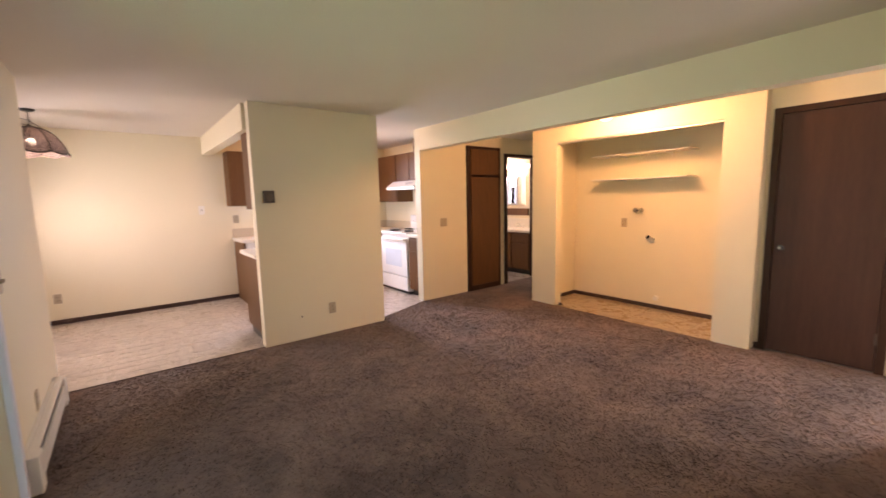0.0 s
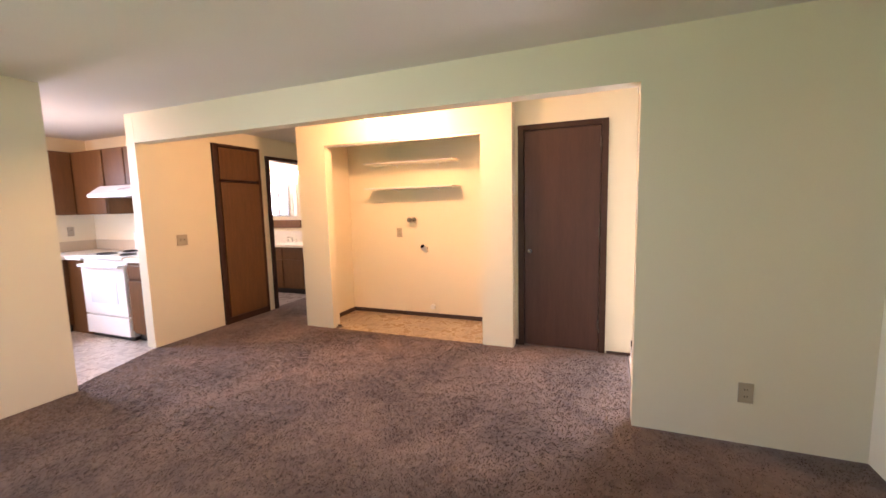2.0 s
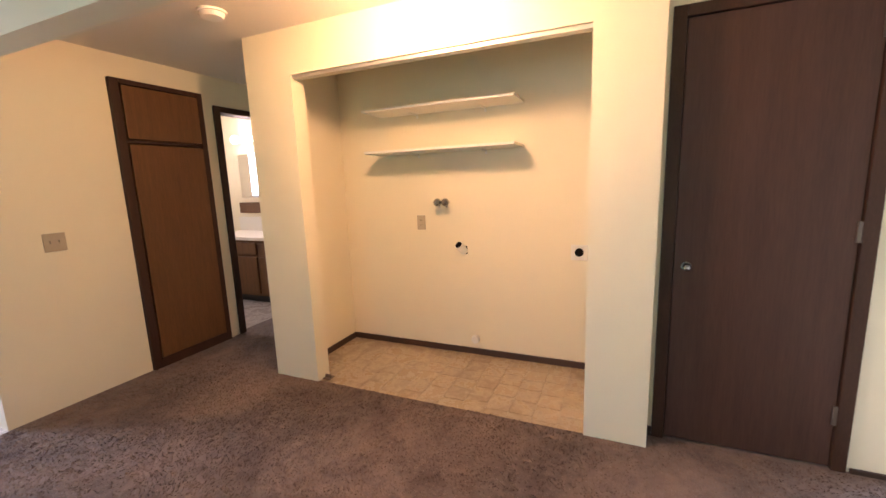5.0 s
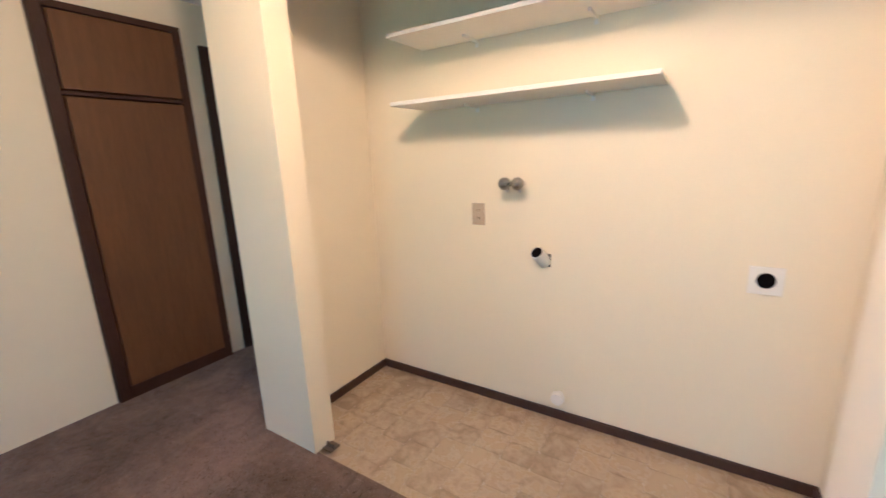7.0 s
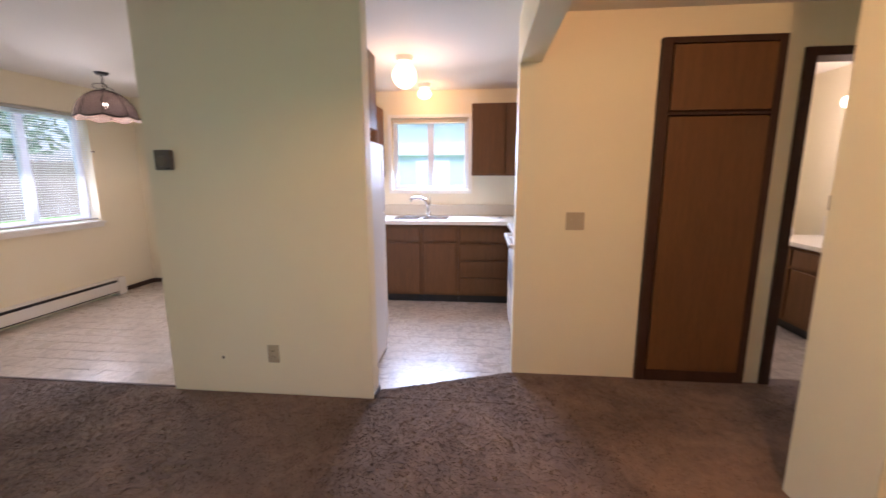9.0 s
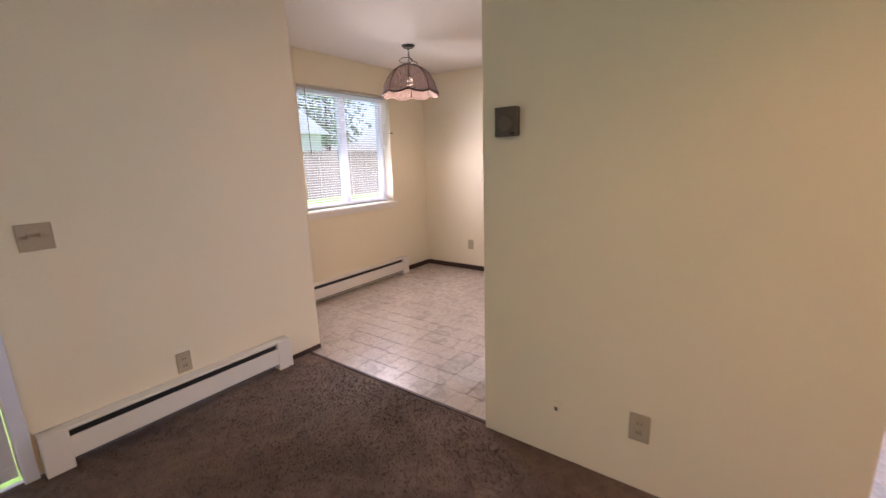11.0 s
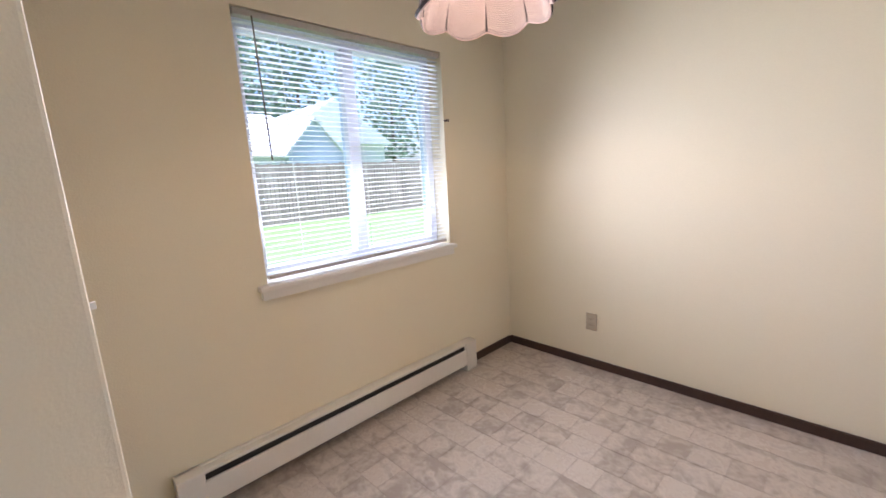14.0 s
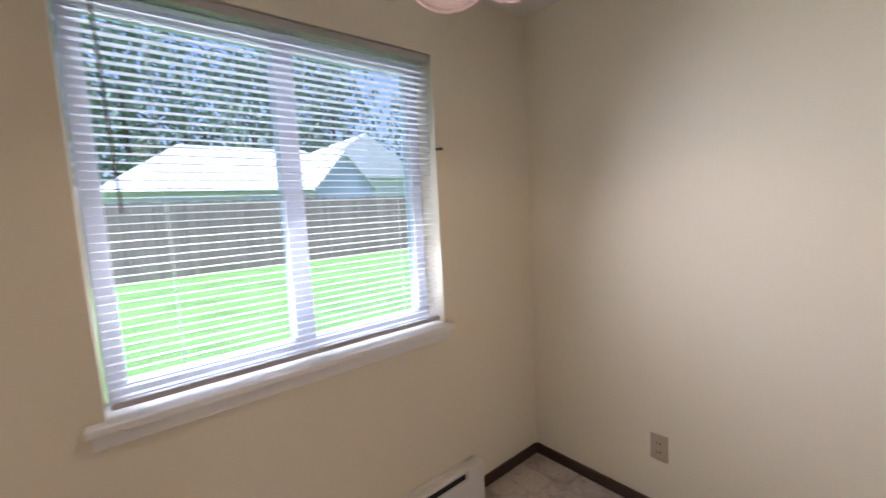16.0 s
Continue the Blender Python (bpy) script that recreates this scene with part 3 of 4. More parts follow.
# ---- baseboard heaters ----
def heater(x, y0, y1, label):
    """A heater whose back is at x, running along y."""
    ob = thing("baseboard_heater", (x, (y0 + y1) / 2, 0), label, "heater")
    part("back_panel", boxes((x + 0.002, x + 0.02, y0, y1, 0.022, 0.198), b=0.002), HEATER, ob)
    part("top_lip", boxes((x + 0.02, x + 0.062, y0 + 0.06, y1 - 0.06, 0.178, 0.196), b=0.006), HEATER, ob)
    part("front_panel", boxes((x + 0.056, x + 0.070, y0 + 0.06, y1 - 0.06, 0.045, 0.150), b=0.004), HEATER, ob)
    part("element", boxes((x + 0.02, x + 0.052, y0 + 0.10, y1 - 0.10, 0.03, 0.173)), BLACK, ob, "dark heating fins in the slot")
    for a, c in ((y0, y0 + 0.10), (y1 - 0.10, y1)):
        part("end_cap", boxes((x + 0.002, x + 0.073, a, c, 0.0, 0.198), b=0.006), HEATER, ob)


heater(-0.05, 3.265, 4.49, "cream metal baseboard heater under the living room wall")
heater(-0.91, 4.92, 6.69, "cream metal baseboard heater under the dining window")


# ---- laundry closet ----
def shelf(z, label):
    ob = thing("wall_shelf", (5.5, 3.0, z), label, "shelf")
    part("board", boxes((5.275, 5.574, 2.42, 3.565, z - 0.018, z), b=0.003), TRIMW, ob)
    for y in (2.7, 3.25):
        part("bracket", boxes((5.44, 5.574, y - 0.005, y + 0.005, z - 0.032, z - 0.018), (5.568, 5.574, y - 0.008, y + 0.008, z - 0.05, z - 0.032), b=0.001), TRIMW, ob)


shelf(1.60, "white painted lower shelf in the laundry closet")
shelf(1.897, "white painted upper shelf in the laundry closet")
taps = thing("laundry_taps", (5.575, 3.04, 1.195), "pair of chrome washing machine taps on the wall", "tap")
for y in (3.075, 3.01):
    v = part("valve", tube(tube(bmesh.new(), (5.576, y, 1.20), (5.52, y, 1.20), 0.013), (5.535, y, 1.20), (5.528, y - 0.002, 1.16), 0.010), CHROME, taps)
    part("handle", ball(tube(bmesh.new(), (5.53, y, 1.202), (5.50, y, 1.204), 0.012), (5.497, y, 1.204), 0.031, seg=14), DARKCHROME, v, "round faceted chrome handle")
drain = thing("drain_pipe", (5.575, 2.911, 0.86), "white standpipe stub with a black open end", "drain pipe")
part("pipe", tube(bmesh.new(), (5.585, 2.895, 0.815), (5.52, 2.918, 0.875), 0.032, seg=20), TRIMW, drain)
part("opening", tube(bmesh.new(), (5.5205, 2.9178, 0.8745), (5.5175, 2.9189, 0.8773), 0.0275, seg=20), GAP, drain, "black hollow end")
part("wall_cut", boxes((5.5735, 5.5745, 2.866, 2.915, 0.795, 0.86)), GAP, drain)
vent = thing("dryer_vent", (5.575, 2.037, 0.837), "white square dryer vent plate with a black hole", "vent")
part("cover", boxes((5.567, 5.574, 1.982, 2.092, 0.783, 0.893), b=0.003), TRIMW, vent)
part("hole", tube(bmesh.new(), (5.57, 2.037, 0.84), (5.562, 2.037, 0.84), 0.03, seg=24), GAP, vent)
cap = thing("pipe_cap", (5.575, 2.8, 0.12), "round white cap on a gas pipe stub", "pipe cap")
part("stub", tube(bmesh.new(), (5.576, 2.8, 0.12), (5.53, 2.8, 0.12), 0.018), TRIMW, cap)
part("lid", tube(bmesh.new(), (5.54, 2.8, 0.12), (5.51, 2.8, 0.12), 0.034, 0.03, seg=20), TRIMW, cap)
guide = thing("door_guide", (4.80, 3.70, 0), "small tarnished metal door guide on the floor", "door hardware")
part("plate", boxes((4.77, 4.83, 3.64, 3.70, 0, 0.006), (4.79, 4.80, 3.64, 3.69, 0.006, 0.03), b=0.002), DARKPL, guide)

register = thing("floor_register", (3.085, -0.095, 0.0), "reddish brown metal floor vent in the carpet", "floor vent")
part("frame", boxes((3.03, 3.14, -0.235, -0.225, 0, 0.016), (3.03, 3.14, 0.035, 0.045, 0, 0.016), (3.03, 3.04, -0.225, 0.035, 0, 0.016), (3.13, 3.14, -0.225, 0.035, 0, 0.016), b=0.002), REGISTER, register)
for k in range(12):
    part("slat", boxes((3.04, 3.13, -0.218 + k * 0.0215, -0.208 + k * 0.0215, 0.0, 0.012)), REGISTER, register)
raised = thing("window_shade", (2.78, 7.21, 2.0), "tan shade rolled up above the kitchen window", "window shade")
part("head_rail", boxes((2.34, 3.22, 7.195, 7.225, 1.978, 2.014), b=0.006), SPLASH, raised)
part("bottom_rail", boxes((2.35, 3.21, 7.20, 7.22, 1.962, 1.976), b=0.004), TRIMW, raised)

# ---- hall and kitchen lamps ----
def globe_lamp(name, x, y, r, label, material=GLOBE, flat=1.0):
    ob = thing(name, (x, y, H), label, "ceiling light")
    part("base", tube(bmesh.new(), (x, y, H), (x, y, H - 0.04), 0.075, 0.06, seg=28), TRIMW, ob)
    g = part("globe", ball(bmesh.new(), (x, y, H - 0.05 - r * flat * 1.0), r, flat), material, ob, "glowing white glass globe", True)
    g.visible_shadow = False


globe_lamp("ceiling_globe_light", 4.17, 2.74, 0.085, "lit white glass globe on the hall ceiling")
globe_lamp("ceiling_globe_light", 2.75, 5.85, 0.10, "lit white glass globe on the kitchen ceiling")
globe_lamp("ceiling_flush_light", 2.77, 6.86, 0.075, "small lit glass lamp above the sink", GLOBE, 0.7)
smoke = thing("smoke_detector", (4.36, 3.87, H), "round white plastic smoke detector on the ceiling", "smoke detector")
part("base", tube(bmesh.new(), (4.36, 3.87, H), (4.36, 3.87, H - 0.012), 0.075, seg=28), TRIMW, smoke)
part("cover", tube(bmesh.new(), (4.36, 3.87, H - 0.012), (4.36, 3.87, H - 0.035), 0.066, 0.055, seg=28), TRIMW, smoke)


# ---- pendant lamp ----
def shade_mesh(lobes, r, z0, z1, scallop, phase, inset=0.0, segs=96, rings=14):
    """A lobed dome, open below, with a scalloped rim; UVs follow the weave."""
    bm = bmesh.new()
    uv = bm.loops.layers.uv.new("weave")
    grid = []
    for j in range(rings + 1):
        s = j / rings
        row = []
        for i in range(segs):
            a = 2 * math.pi * i / segs
            lobe = abs(math.sin(lobes * (a - phase) / 2))
            rim = z0 - scallop * lobe
            ang = s * math.pi / 2 * 0.93
            rr = (r * math.sin(ang) + 0.02) * (0.93 + 0.07 * lobe) - inset
            z = z1 - (z1 - rim) * (1 - math.cos(ang)) / (1 - math.cos(math.pi / 2 * 0.93))
            row.append(bm.verts.new((math.cos(a) * rr, math.sin(a) * rr, z)))
        grid.append(row)
    for j in range(rings):
        for i in range(segs):
            k = (i + 1) % segs
            f = bm.faces.new((grid[j][i], grid[j + 1][i], grid[j + 1][k], grid[j][k]))
            f.smooth = True
            for lp, (u, v) in zip(f.loops, ((i, j), (i, j + 1), (i + 1, j + 1), (i + 1, j))):
                lp[uv].uv = (u * 2.5, v * 3.5)
    return bm, grid


def pendant(x, y):
    lamp = thing("pendant_lamp", (x, y, H), "dark woven scalloped pendant lamp, lit, its inside coloured pink", "pendant lamp")
    def put(bm):
        bmesh.ops.translate(bm, verts=bm.verts, vec=(x, y, 0))
        return bm
    r, z0, z1, lobes, phase = 0.24, 1.922, 2.16, 8, 0.64
    bm, grid = shade_mesh(lobes, r, z0, z1, 0.026, phase)
    rim = [v.co.copy() for v in grid[-1]]
    band = [v.co + Vector((v.co.x, v.co.y, 0)).normalized() * 0.003 + Vector((0, 0, 0.008)) for v in grid[-1]]
    ribs = [[row[round((phase + 2 * math.pi * k / lobes) / (2 * math.pi) * 96) % 96].co.copy() for row in grid] for k in range(lobes)]
    shade = part("shade", put(bm), WEAVE, lamp, "dark brown open-weave shade")
    for pts in ribs:
        part("rib", put(bent(bmesh.new(), pts, 0.0055, 6)), WEAVEBAND, shade)
    part("band", put(bent(bmesh.new(), band + band[:1], 0.0075, 6)), WEAVEBAND, shade)
    part("lit_edge", put(bent(bmesh.new(), rim + rim[:1], 0.0035, 6)), EDGEPINK, shade, "lower edge coloured pink like the lamplit inside")
    # Inner shell added to show the lamplit pink inside of the one-layer shade.
    bm, grid = shade_mesh(lobes, r, z0 - 0.002, z1 - 0.01, 0.026, phase, 0.003)
    part("lit_inside", put(bm), LITPINK, lamp, "scalloped inner shell coloured pink like the lamplit inside")
    part("bulb", put(ball(bmesh.new(), (0, 0, 2.02), 0.032, 1.2)), BULB, lamp, "glowing light bulb", True).visible_shadow = False
    part("socket", put(tube(bmesh.new(), (0, 0, 2.05), (0, 0, 2.165), 0.018)), DARKPL, lamp)
    part("cap", put(tube(bmesh.new(), (0, 0, 2.145), (0, 0, 2.18), 0.045, 0.012, seg=20)), BLACK, lamp)
    part("canopy", put(tube(bmesh.new(), (0, 0, H), (0, 0, H - 0.02), 0.06, 0.045, seg=24)), BLACK, lamp)
    bm = bmesh.new()
    for k in range(6):
        z = 2.18 + k * 0.021
        dx = (0.007, 0) if k % 2 else (0, 0.007)
        bent(bm, [(dx[0], dx[1], z), (dx[0], dx[1], z + 0.026), (-dx[0], -dx[1], z + 0.026), (-dx[0], -dx[1], z), (dx[0], dx[1], z)], 0.002, 6)
    part("chain", put(bm), BLACK, lamp)
    loop = [(0.05 * math.cos(a) - 0.035, 0.03 * math.cos(a), 2.205 + 0.025 * math.sin(a)) for a in np.linspace(0, 2 * math.pi, 13)]
    tail = [(0.0, 0.0, 2.24), (0.02, 0.01, 2.2), (0.06, 0.03, 2.178), (0.075, 0.03, 2.16)]
    part("cord", put(bent(bent(bmesh.new(), loop, 0.003, 6), tail, 0.003, 6)), BLACK, lamp)


pendant(-0.155, 6.05)

hook = thing("wall_hook", (-0.91, 6.585, 1.63), "tiny dark screw hook beside the window", "hook")
part("hook", tube(bmesh.new(), (-0.911, 6.56, 1.64), (-0.892, 6.585, 1.642), 0.005, 0.007, seg=8), DARKPL, hook)

# ---- window blind ----
blind = thing("venetian_blind", (-0.935, 5.97, 2.03), "white horizontal blind, lowered with open slats", "blind")
part("head_rail", boxes((-0.955, -0.915, 5.40, 6.55, 1.998, 2.025), b=0.003), RAIL, blind)
part("bottom_rail", boxes((-0.947, -0.923, 5.405, 6.545, 0.895, 0.913), b=0.004), RAIL, blind)
part("wand", tube(bmesh.new(), (-0.905, 5.47, 2.0), (-0.902, 5.48, 1.42), 0.0035, seg=8), DARKPL, blind, "thin tilt wand")
for y in (5.58, 5.97, 6.36):
    part("cord", tube(bmesh.new(), (-0.923, y, 2.0), (-0.923, y, 0.905), 0.0012, seg=6), SLAT, blind)
bm = bmesh.new()
for y0, y1 in ((5.405, 6.545),):
    vs = []
    for y in (y0, y1):
        vs.append([bm.verts.new((-0.935 + d, y, c)) for d, c in ((-0.0125, -0.0016), (0, 0.0006), (0.0125, -0.0004), (0.0125, -0.0012), (0, -0.0002), (-0.0125, -0.0024))])
    for k in range(6):
        bm.faces.new((vs[0][k], vs[0][(k + 1) % 6], vs[1][(k + 1) % 6], vs[1][k]))
slat = part("slat", bm, SLAT, blind)
for k in range(46):
    s = slat if k == 0 else slat.copy()
    if k:
        scene.collection.objects.link(s)
    s.location = (0, 0, 2.03 + (-1.105 + k * 0.0234))


# ---- kitchen ----
def cabinet(at, label, body, fronts, name="kitchen_cabinet", category="cabinet", group="", toe=None):
    ob = thing(name, at, label, category, group)
    part("body", boxes(body, b=0.002), WOOD, ob)
    for nm, d in fronts:
        part(nm, boxes(d, b=0.004), WOOD, ob)
    if toe:
        part("toe_kick", boxes(toe), BLACK, ob)
    return ob


FY = 6.58
cabinet((2.57, 6.87, 0), "dark wooden base cabinet door unit beside the dishwasher", (2.365, 2.77, FY + 0.02, 7.175, 0.09, 0.858),
        [("door", (2.39, 2.745, FY, FY + 0.019, 0.12, 0.66)), ("drawer_front", (2.39, 2.745, FY, FY + 0.019, 0.69, 0.83))], group="base cabinets", toe=(2.365, 2.77, FY + 0.07, 7.17, 0, 0.09))
cabinet((2.96, 6.87, 0), "dark wooden base cabinet door unit under the sink", (2.772, 3.15, FY + 0.02, 7.175, 0.09, 0.858),
        [("door", (2.795, 3.125, FY, FY + 0.019, 0.12, 0.66)), ("drawer_front", (2.795, 3.125, FY, FY + 0.019, 0.69, 0.83))], group="base cabinets", toe=(2.772, 3.15, FY + 0.07, 7.17, 0, 0.09))
cabinet((3.4, 6.87, 0), "dark wooden base cabinet with four drawers", (3.152, 3.70, FY + 0.02, 7.175, 0.09, 0.858),
        [("drawer_front", (3.175, 3.66, FY, FY + 0.019, a, a + h)) for a, h in ((0.12, 0.165), (0.305, 0.165), (0.49, 0.165), (0.675, 0.155))], group="base cabinets", toe=(3.152, 3.70, FY + 0.07, 7.17, 0, 0.09))
cabinet((4.0, 6.7, 0), "dark wooden blind corner cabinet beside the stove", (3.702, 4.315, 6.27, 7.175, 0.0, 0.858), [])
cabinet((4.0, 5.34, 0), "narrow dark wooden base cabinet beside the stove", (3.69, 4.315, 5.183, 5.49, 0.09, 0.858),
        [("door", (3.67, 3.689, 5.20, 5.475, 0.12, 0.66)), ("drawer_front", (3.67, 3.689, 5.20, 5.475, 0.69, 0.83))], group="base cabinets", toe=(3.74, 4.315, 5.183, 5.49, 0, 0.09))
cabinet((1.70, 6.87, 0), "dark wooden end panel of the sink counter", (1.715, 1.74, 6.585, 7.16, 0.0, 0.858), [], "end_panel", "panel")
cabinet((1.7, 5.06, 0), "dark wooden base cabinet behind the partition", (1.45, 1.94, 4.755, 5.36, 0.09, 0.858), [("door", (1.47, 1.92, 5.361, 5.38, 0.12, 0.83))], group="base cabinets", toe=(1.47, 1.94, 4.755, 5.30, 0, 0.09))
cabinet((1.7, 4.9, 1.36), "dark wooden wall cabinet behind the partition", (1.45, 1.96, 4.755, 5.06, 1.34, 2.078), [("door", (1.47, 1.94, 5.061, 5.08, 1.36, 2.06))], group="wall cabinets")
cabinet((2.3, 4.9, 1.7), "dark wooden wall cabinet above the fridge", (1.962, 2.70, 4.755, 5.10, 1.66, 2.12), [("door", (1.98, 2.32, 5.101, 5.12, 1.68, 2.10)), ("door", (2.34, 2.68, 5.101, 5.12, 1.68, 2.10))], group="wall cabinets")
cabinet((1.97, 7.0, 1.36), "dark wooden wall cabinet between dining header and sink window", (1.66, 2.24, 6.88, 7.175, 1.36, 2.12), [("door", (1.675, 1.94, 6.86, 6.879, 1.375, 2.105)), ("door", (1.96, 2.225, 6.86, 6.879, 1.375, 2.105))], group="wall cabinets")
cabinet((3.6, 7.0, 1.365), "dark wooden wall cabinet with two closed doors", (3.275, 3.99, 6.88, 7.175, 1.365, 2.12), [("door", (3.285, 3.63, 6.86, 6.879, 1.38, 2.105)), ("door", (3.645, 3.98, 6.86, 6.879, 1.38, 2.105))], group="wall cabinets")
cabinet((4.15, 6.6, 1.365), "dark wooden corner wall cabinet beside the hood", (4.01, 4.315, 6.27, 7.175, 1.365, 2.12), [("door", (3.99, 4.009, 6.285, 6.86, 1.38, 2.105))], group="wall cabinets")
cabinet((4.15, 5.9, 1.7), "low dark wooden wall cabinet above the hood", (4.01, 4.315, 5.49, 6.265, 1.69, 2.12), [("door", (3.99, 4.009, 5.89, 6.25, 1.70, 2.105)), ("door", (3.99, 4.009, 5.505, 5.87, 1.70, 2.105))], group="wall cabinets")
cabinet((4.15, 5.65, 2.12), "dark wooden duct box above the hood cabinet", (4.02, 4.315, 5.50, 5.80, 2.121, H - 0.002), [], "duct_box", "duct box")

counter = thing("countertop", (3.0, 6.85, 0.86), "white laminate countertop with a beige backsplash", "countertop")
part("top", boxes((1.69, 2.42, 6.545, 7.177, 0.862, 0.90), (3.04, 4.318, 6.545, 7.177, 0.862, 0.90), (2.42, 3.04, 6.545, 6.63, 0.862, 0.90), (2.42, 3.04, 7.03, 7.177, 0.862, 0.90), (3.66, 4.318, 6.265, 6.543, 0.862, 0.90)), LAMIN, counter)
part("backsplash", boxes((1.70, 4.30, 7.155, 7.178, 0.901, 1.03), (4.298, 4.319, 6.265, 7.154, 0.901, 1.03), b=0.003), SPLASH, counter)
counter2 = thing("countertop", (4.0, 5.34, 0.86), "short white laminate countertop beside the stove", "countertop")
part("top", boxes((3.65, 4.318, 5.182, 5.492, 0.862, 0.90), b=0.004), LAMIN, counter2)
part("backsplash", boxes((4.298, 4.319, 5.182, 5.492, 0.901, 1.03), b=0.003), SPLASH, counter2)
counter3 = thing("countertop", (1.7, 5.06, 0.86), "short white laminate countertop beside the fridge", "countertop")
part("top", boxes((1.42, 1.945, 4.754, 5.40, 0.862, 0.90), b=0.004), LAMIN, counter3)

sink = thing("kitchen_sink", (2.73, 6.83, 0.9), "double-bowl stainless steel kitchen sink", "sink")
part("rim", boxes((2.40, 3.06, 6.61, 6.65, 0.9005, 0.907), (2.40, 3.06, 7.0, 7.05, 0.9005, 0.907), (2.40, 2.44, 6.65, 7.0, 0.9005, 0.907), (3.02, 3.06, 6.65, 7.0, 0.9005, 0.907), (2.71, 2.75, 6.65, 7.0, 0.9005, 0.907), b=0.002), STEEL, sink)
for x0, x1 in ((2.44, 2.71), (2.75, 3.02)):
    part("bowl", boxes((x0, x1, 6.65, 7.0, 0.73, 0.735), (x0, x0 + 0.004, 6.65, 7.0, 0.735, 0.90), (x1 - 0.004, x1, 6.65, 7.0, 0.735, 0.90), (x0, x1, 6.65, 6.654, 0.735, 0.90), (x0, x1, 6.996, 7.0, 0.735, 0.90)), STEEL, sink)
faucet = thing("kitchen_faucet", (2.78, 7.03, 0.907), "chrome kitchen faucet with a curved spout", "faucet")
part("base", tube(bmesh.new(), (2.78, 7.03, 0.905), (2.78, 7.03, 0.96), 0.026, 0.022), CHROME, faucet, smooth=False)
part("spout", bent(bmesh.new(), [(2.78, 7.03, 0.95), (2.77, 7.02, 1.04), (2.74, 6.99, 1.10), (2.68, 6.93, 1.125), (2.62, 6.87, 1.12), (2.60, 6.85, 1.09)], 0.016, 14), CHROME, faucet)
part("handle", tube(bmesh.new(), (2.785, 7.03, 1.0), (2.80, 7.04, 1.13), 0.011, 0.008), CHROME, faucet)

strainer = thing("sink_strainer", (3.6, 6.88, 0.9), "small metal sink strainer lying on the counter", "strainer")
part("disc", tube(bmesh.new(), (3.6, 6.88, 0.9), (3.6, 6.88, 0.908), 0.038, 0.034, seg=20), STEEL, strainer)
part("knob", ball(bmesh.new(), (3.6, 6.88, 0.914), 0.008, seg=10), STEEL, strainer)

dish = thing("dishwasher", (2.05, 6.85, 0), "white dishwasher under the kitchen counter", "dishwasher")
part("body", boxes((1.745, 2.355, 6.60, 7.17, 0.09, 0.858)), ENAMEL, dish)
part("door", boxes((1.75, 2.35, 6.565, 6.60, 0.11, 0.70), b=0.006), ENAMEL, dish)
part("control_panel", boxes((1.75, 2.35, 6.56, 6.60, 0.705, 0.855), b=0.006), ENAMEL, dish)
part("toe_kick", boxes((1.75, 2.35, 6.62, 6.64, 0.0, 0.09)), BLACK, dish)

stove = thing("electric_stove", (3.98, 5.88, 0), "white electric range with four black coil burners", "stove")
part("body", boxes((3.69, 4.31, 5.503, 6.258, 0.04, 0.885), b=0.004), ENAMEL, stove)
odoor = part("oven_door", boxes((3.655, 3.69, 5.508, 6.253, 0.27, 0.80), b=0.008), ENAMEL, stove)
part("window", boxes((3.651, 3.656, 5.65, 6.11, 0.40, 0.66), b=0.002), OVENG, odoor, "grey-blue oven window")
part("handle", boxes((3.61, 3.635, 5.53, 6.23, 0.80, 0.83), (3.63, 3.692, 5.53, 5.56, 0.795, 0.83), (3.63, 3.692, 6.20, 6.23, 0.795, 0.83), b=0.008), ENAMEL, odoor)
part("drawer", boxes((3.655, 3.69, 5.508, 6.253, 0.05, 0.255), b=0.008), ENAMEL, stove)
part("base_gap", boxes((3.70, 4.30, 5.52, 6.24, 0.0, 0.04)), BLACK, stove)
part("cooktop", boxes((3.645, 4.31, 5.498, 6.262, 0.888, 0.915), b=0.008), ENAMEL, stove)
part("backguard", boxes((4.24, 4.31, 5.50, 6.26, 0.915, 1.14), b=0.012), ENAMEL, stove)
for x, y, r in ((3.82, 5.69, 0.075), (3.82, 6.07, 0.095), (4.08, 5.69, 0.095), (4.08, 6.07, 0.075)):
    b = part("burner", tube(bmesh.new(), (x, y, 0.913), (x, y, 0.918), r + 0.02, seg=28), CHROME, stove, "chrome drip pan")
    bm = bmesh.new()
    spiral = [(x + (0.015 + (r - 0.015) * k / 48) * math.cos(k * math.pi / 6), y + (0.015 + (r - 0.015) * k / 48) * math.sin(k * math.pi / 6), 0.927) for k in range(49)]
    part("coil", bent(bm, spiral, 0.007, 6), BLACK, b, "black heating coil")
for y in (5.60, 5.70, 6.06, 6.16):
    part("knob", tube(bmesh.new(), (4.24, y, 1.04), (4.215, y, 1.045), 0.02), ENAMEL, stove)

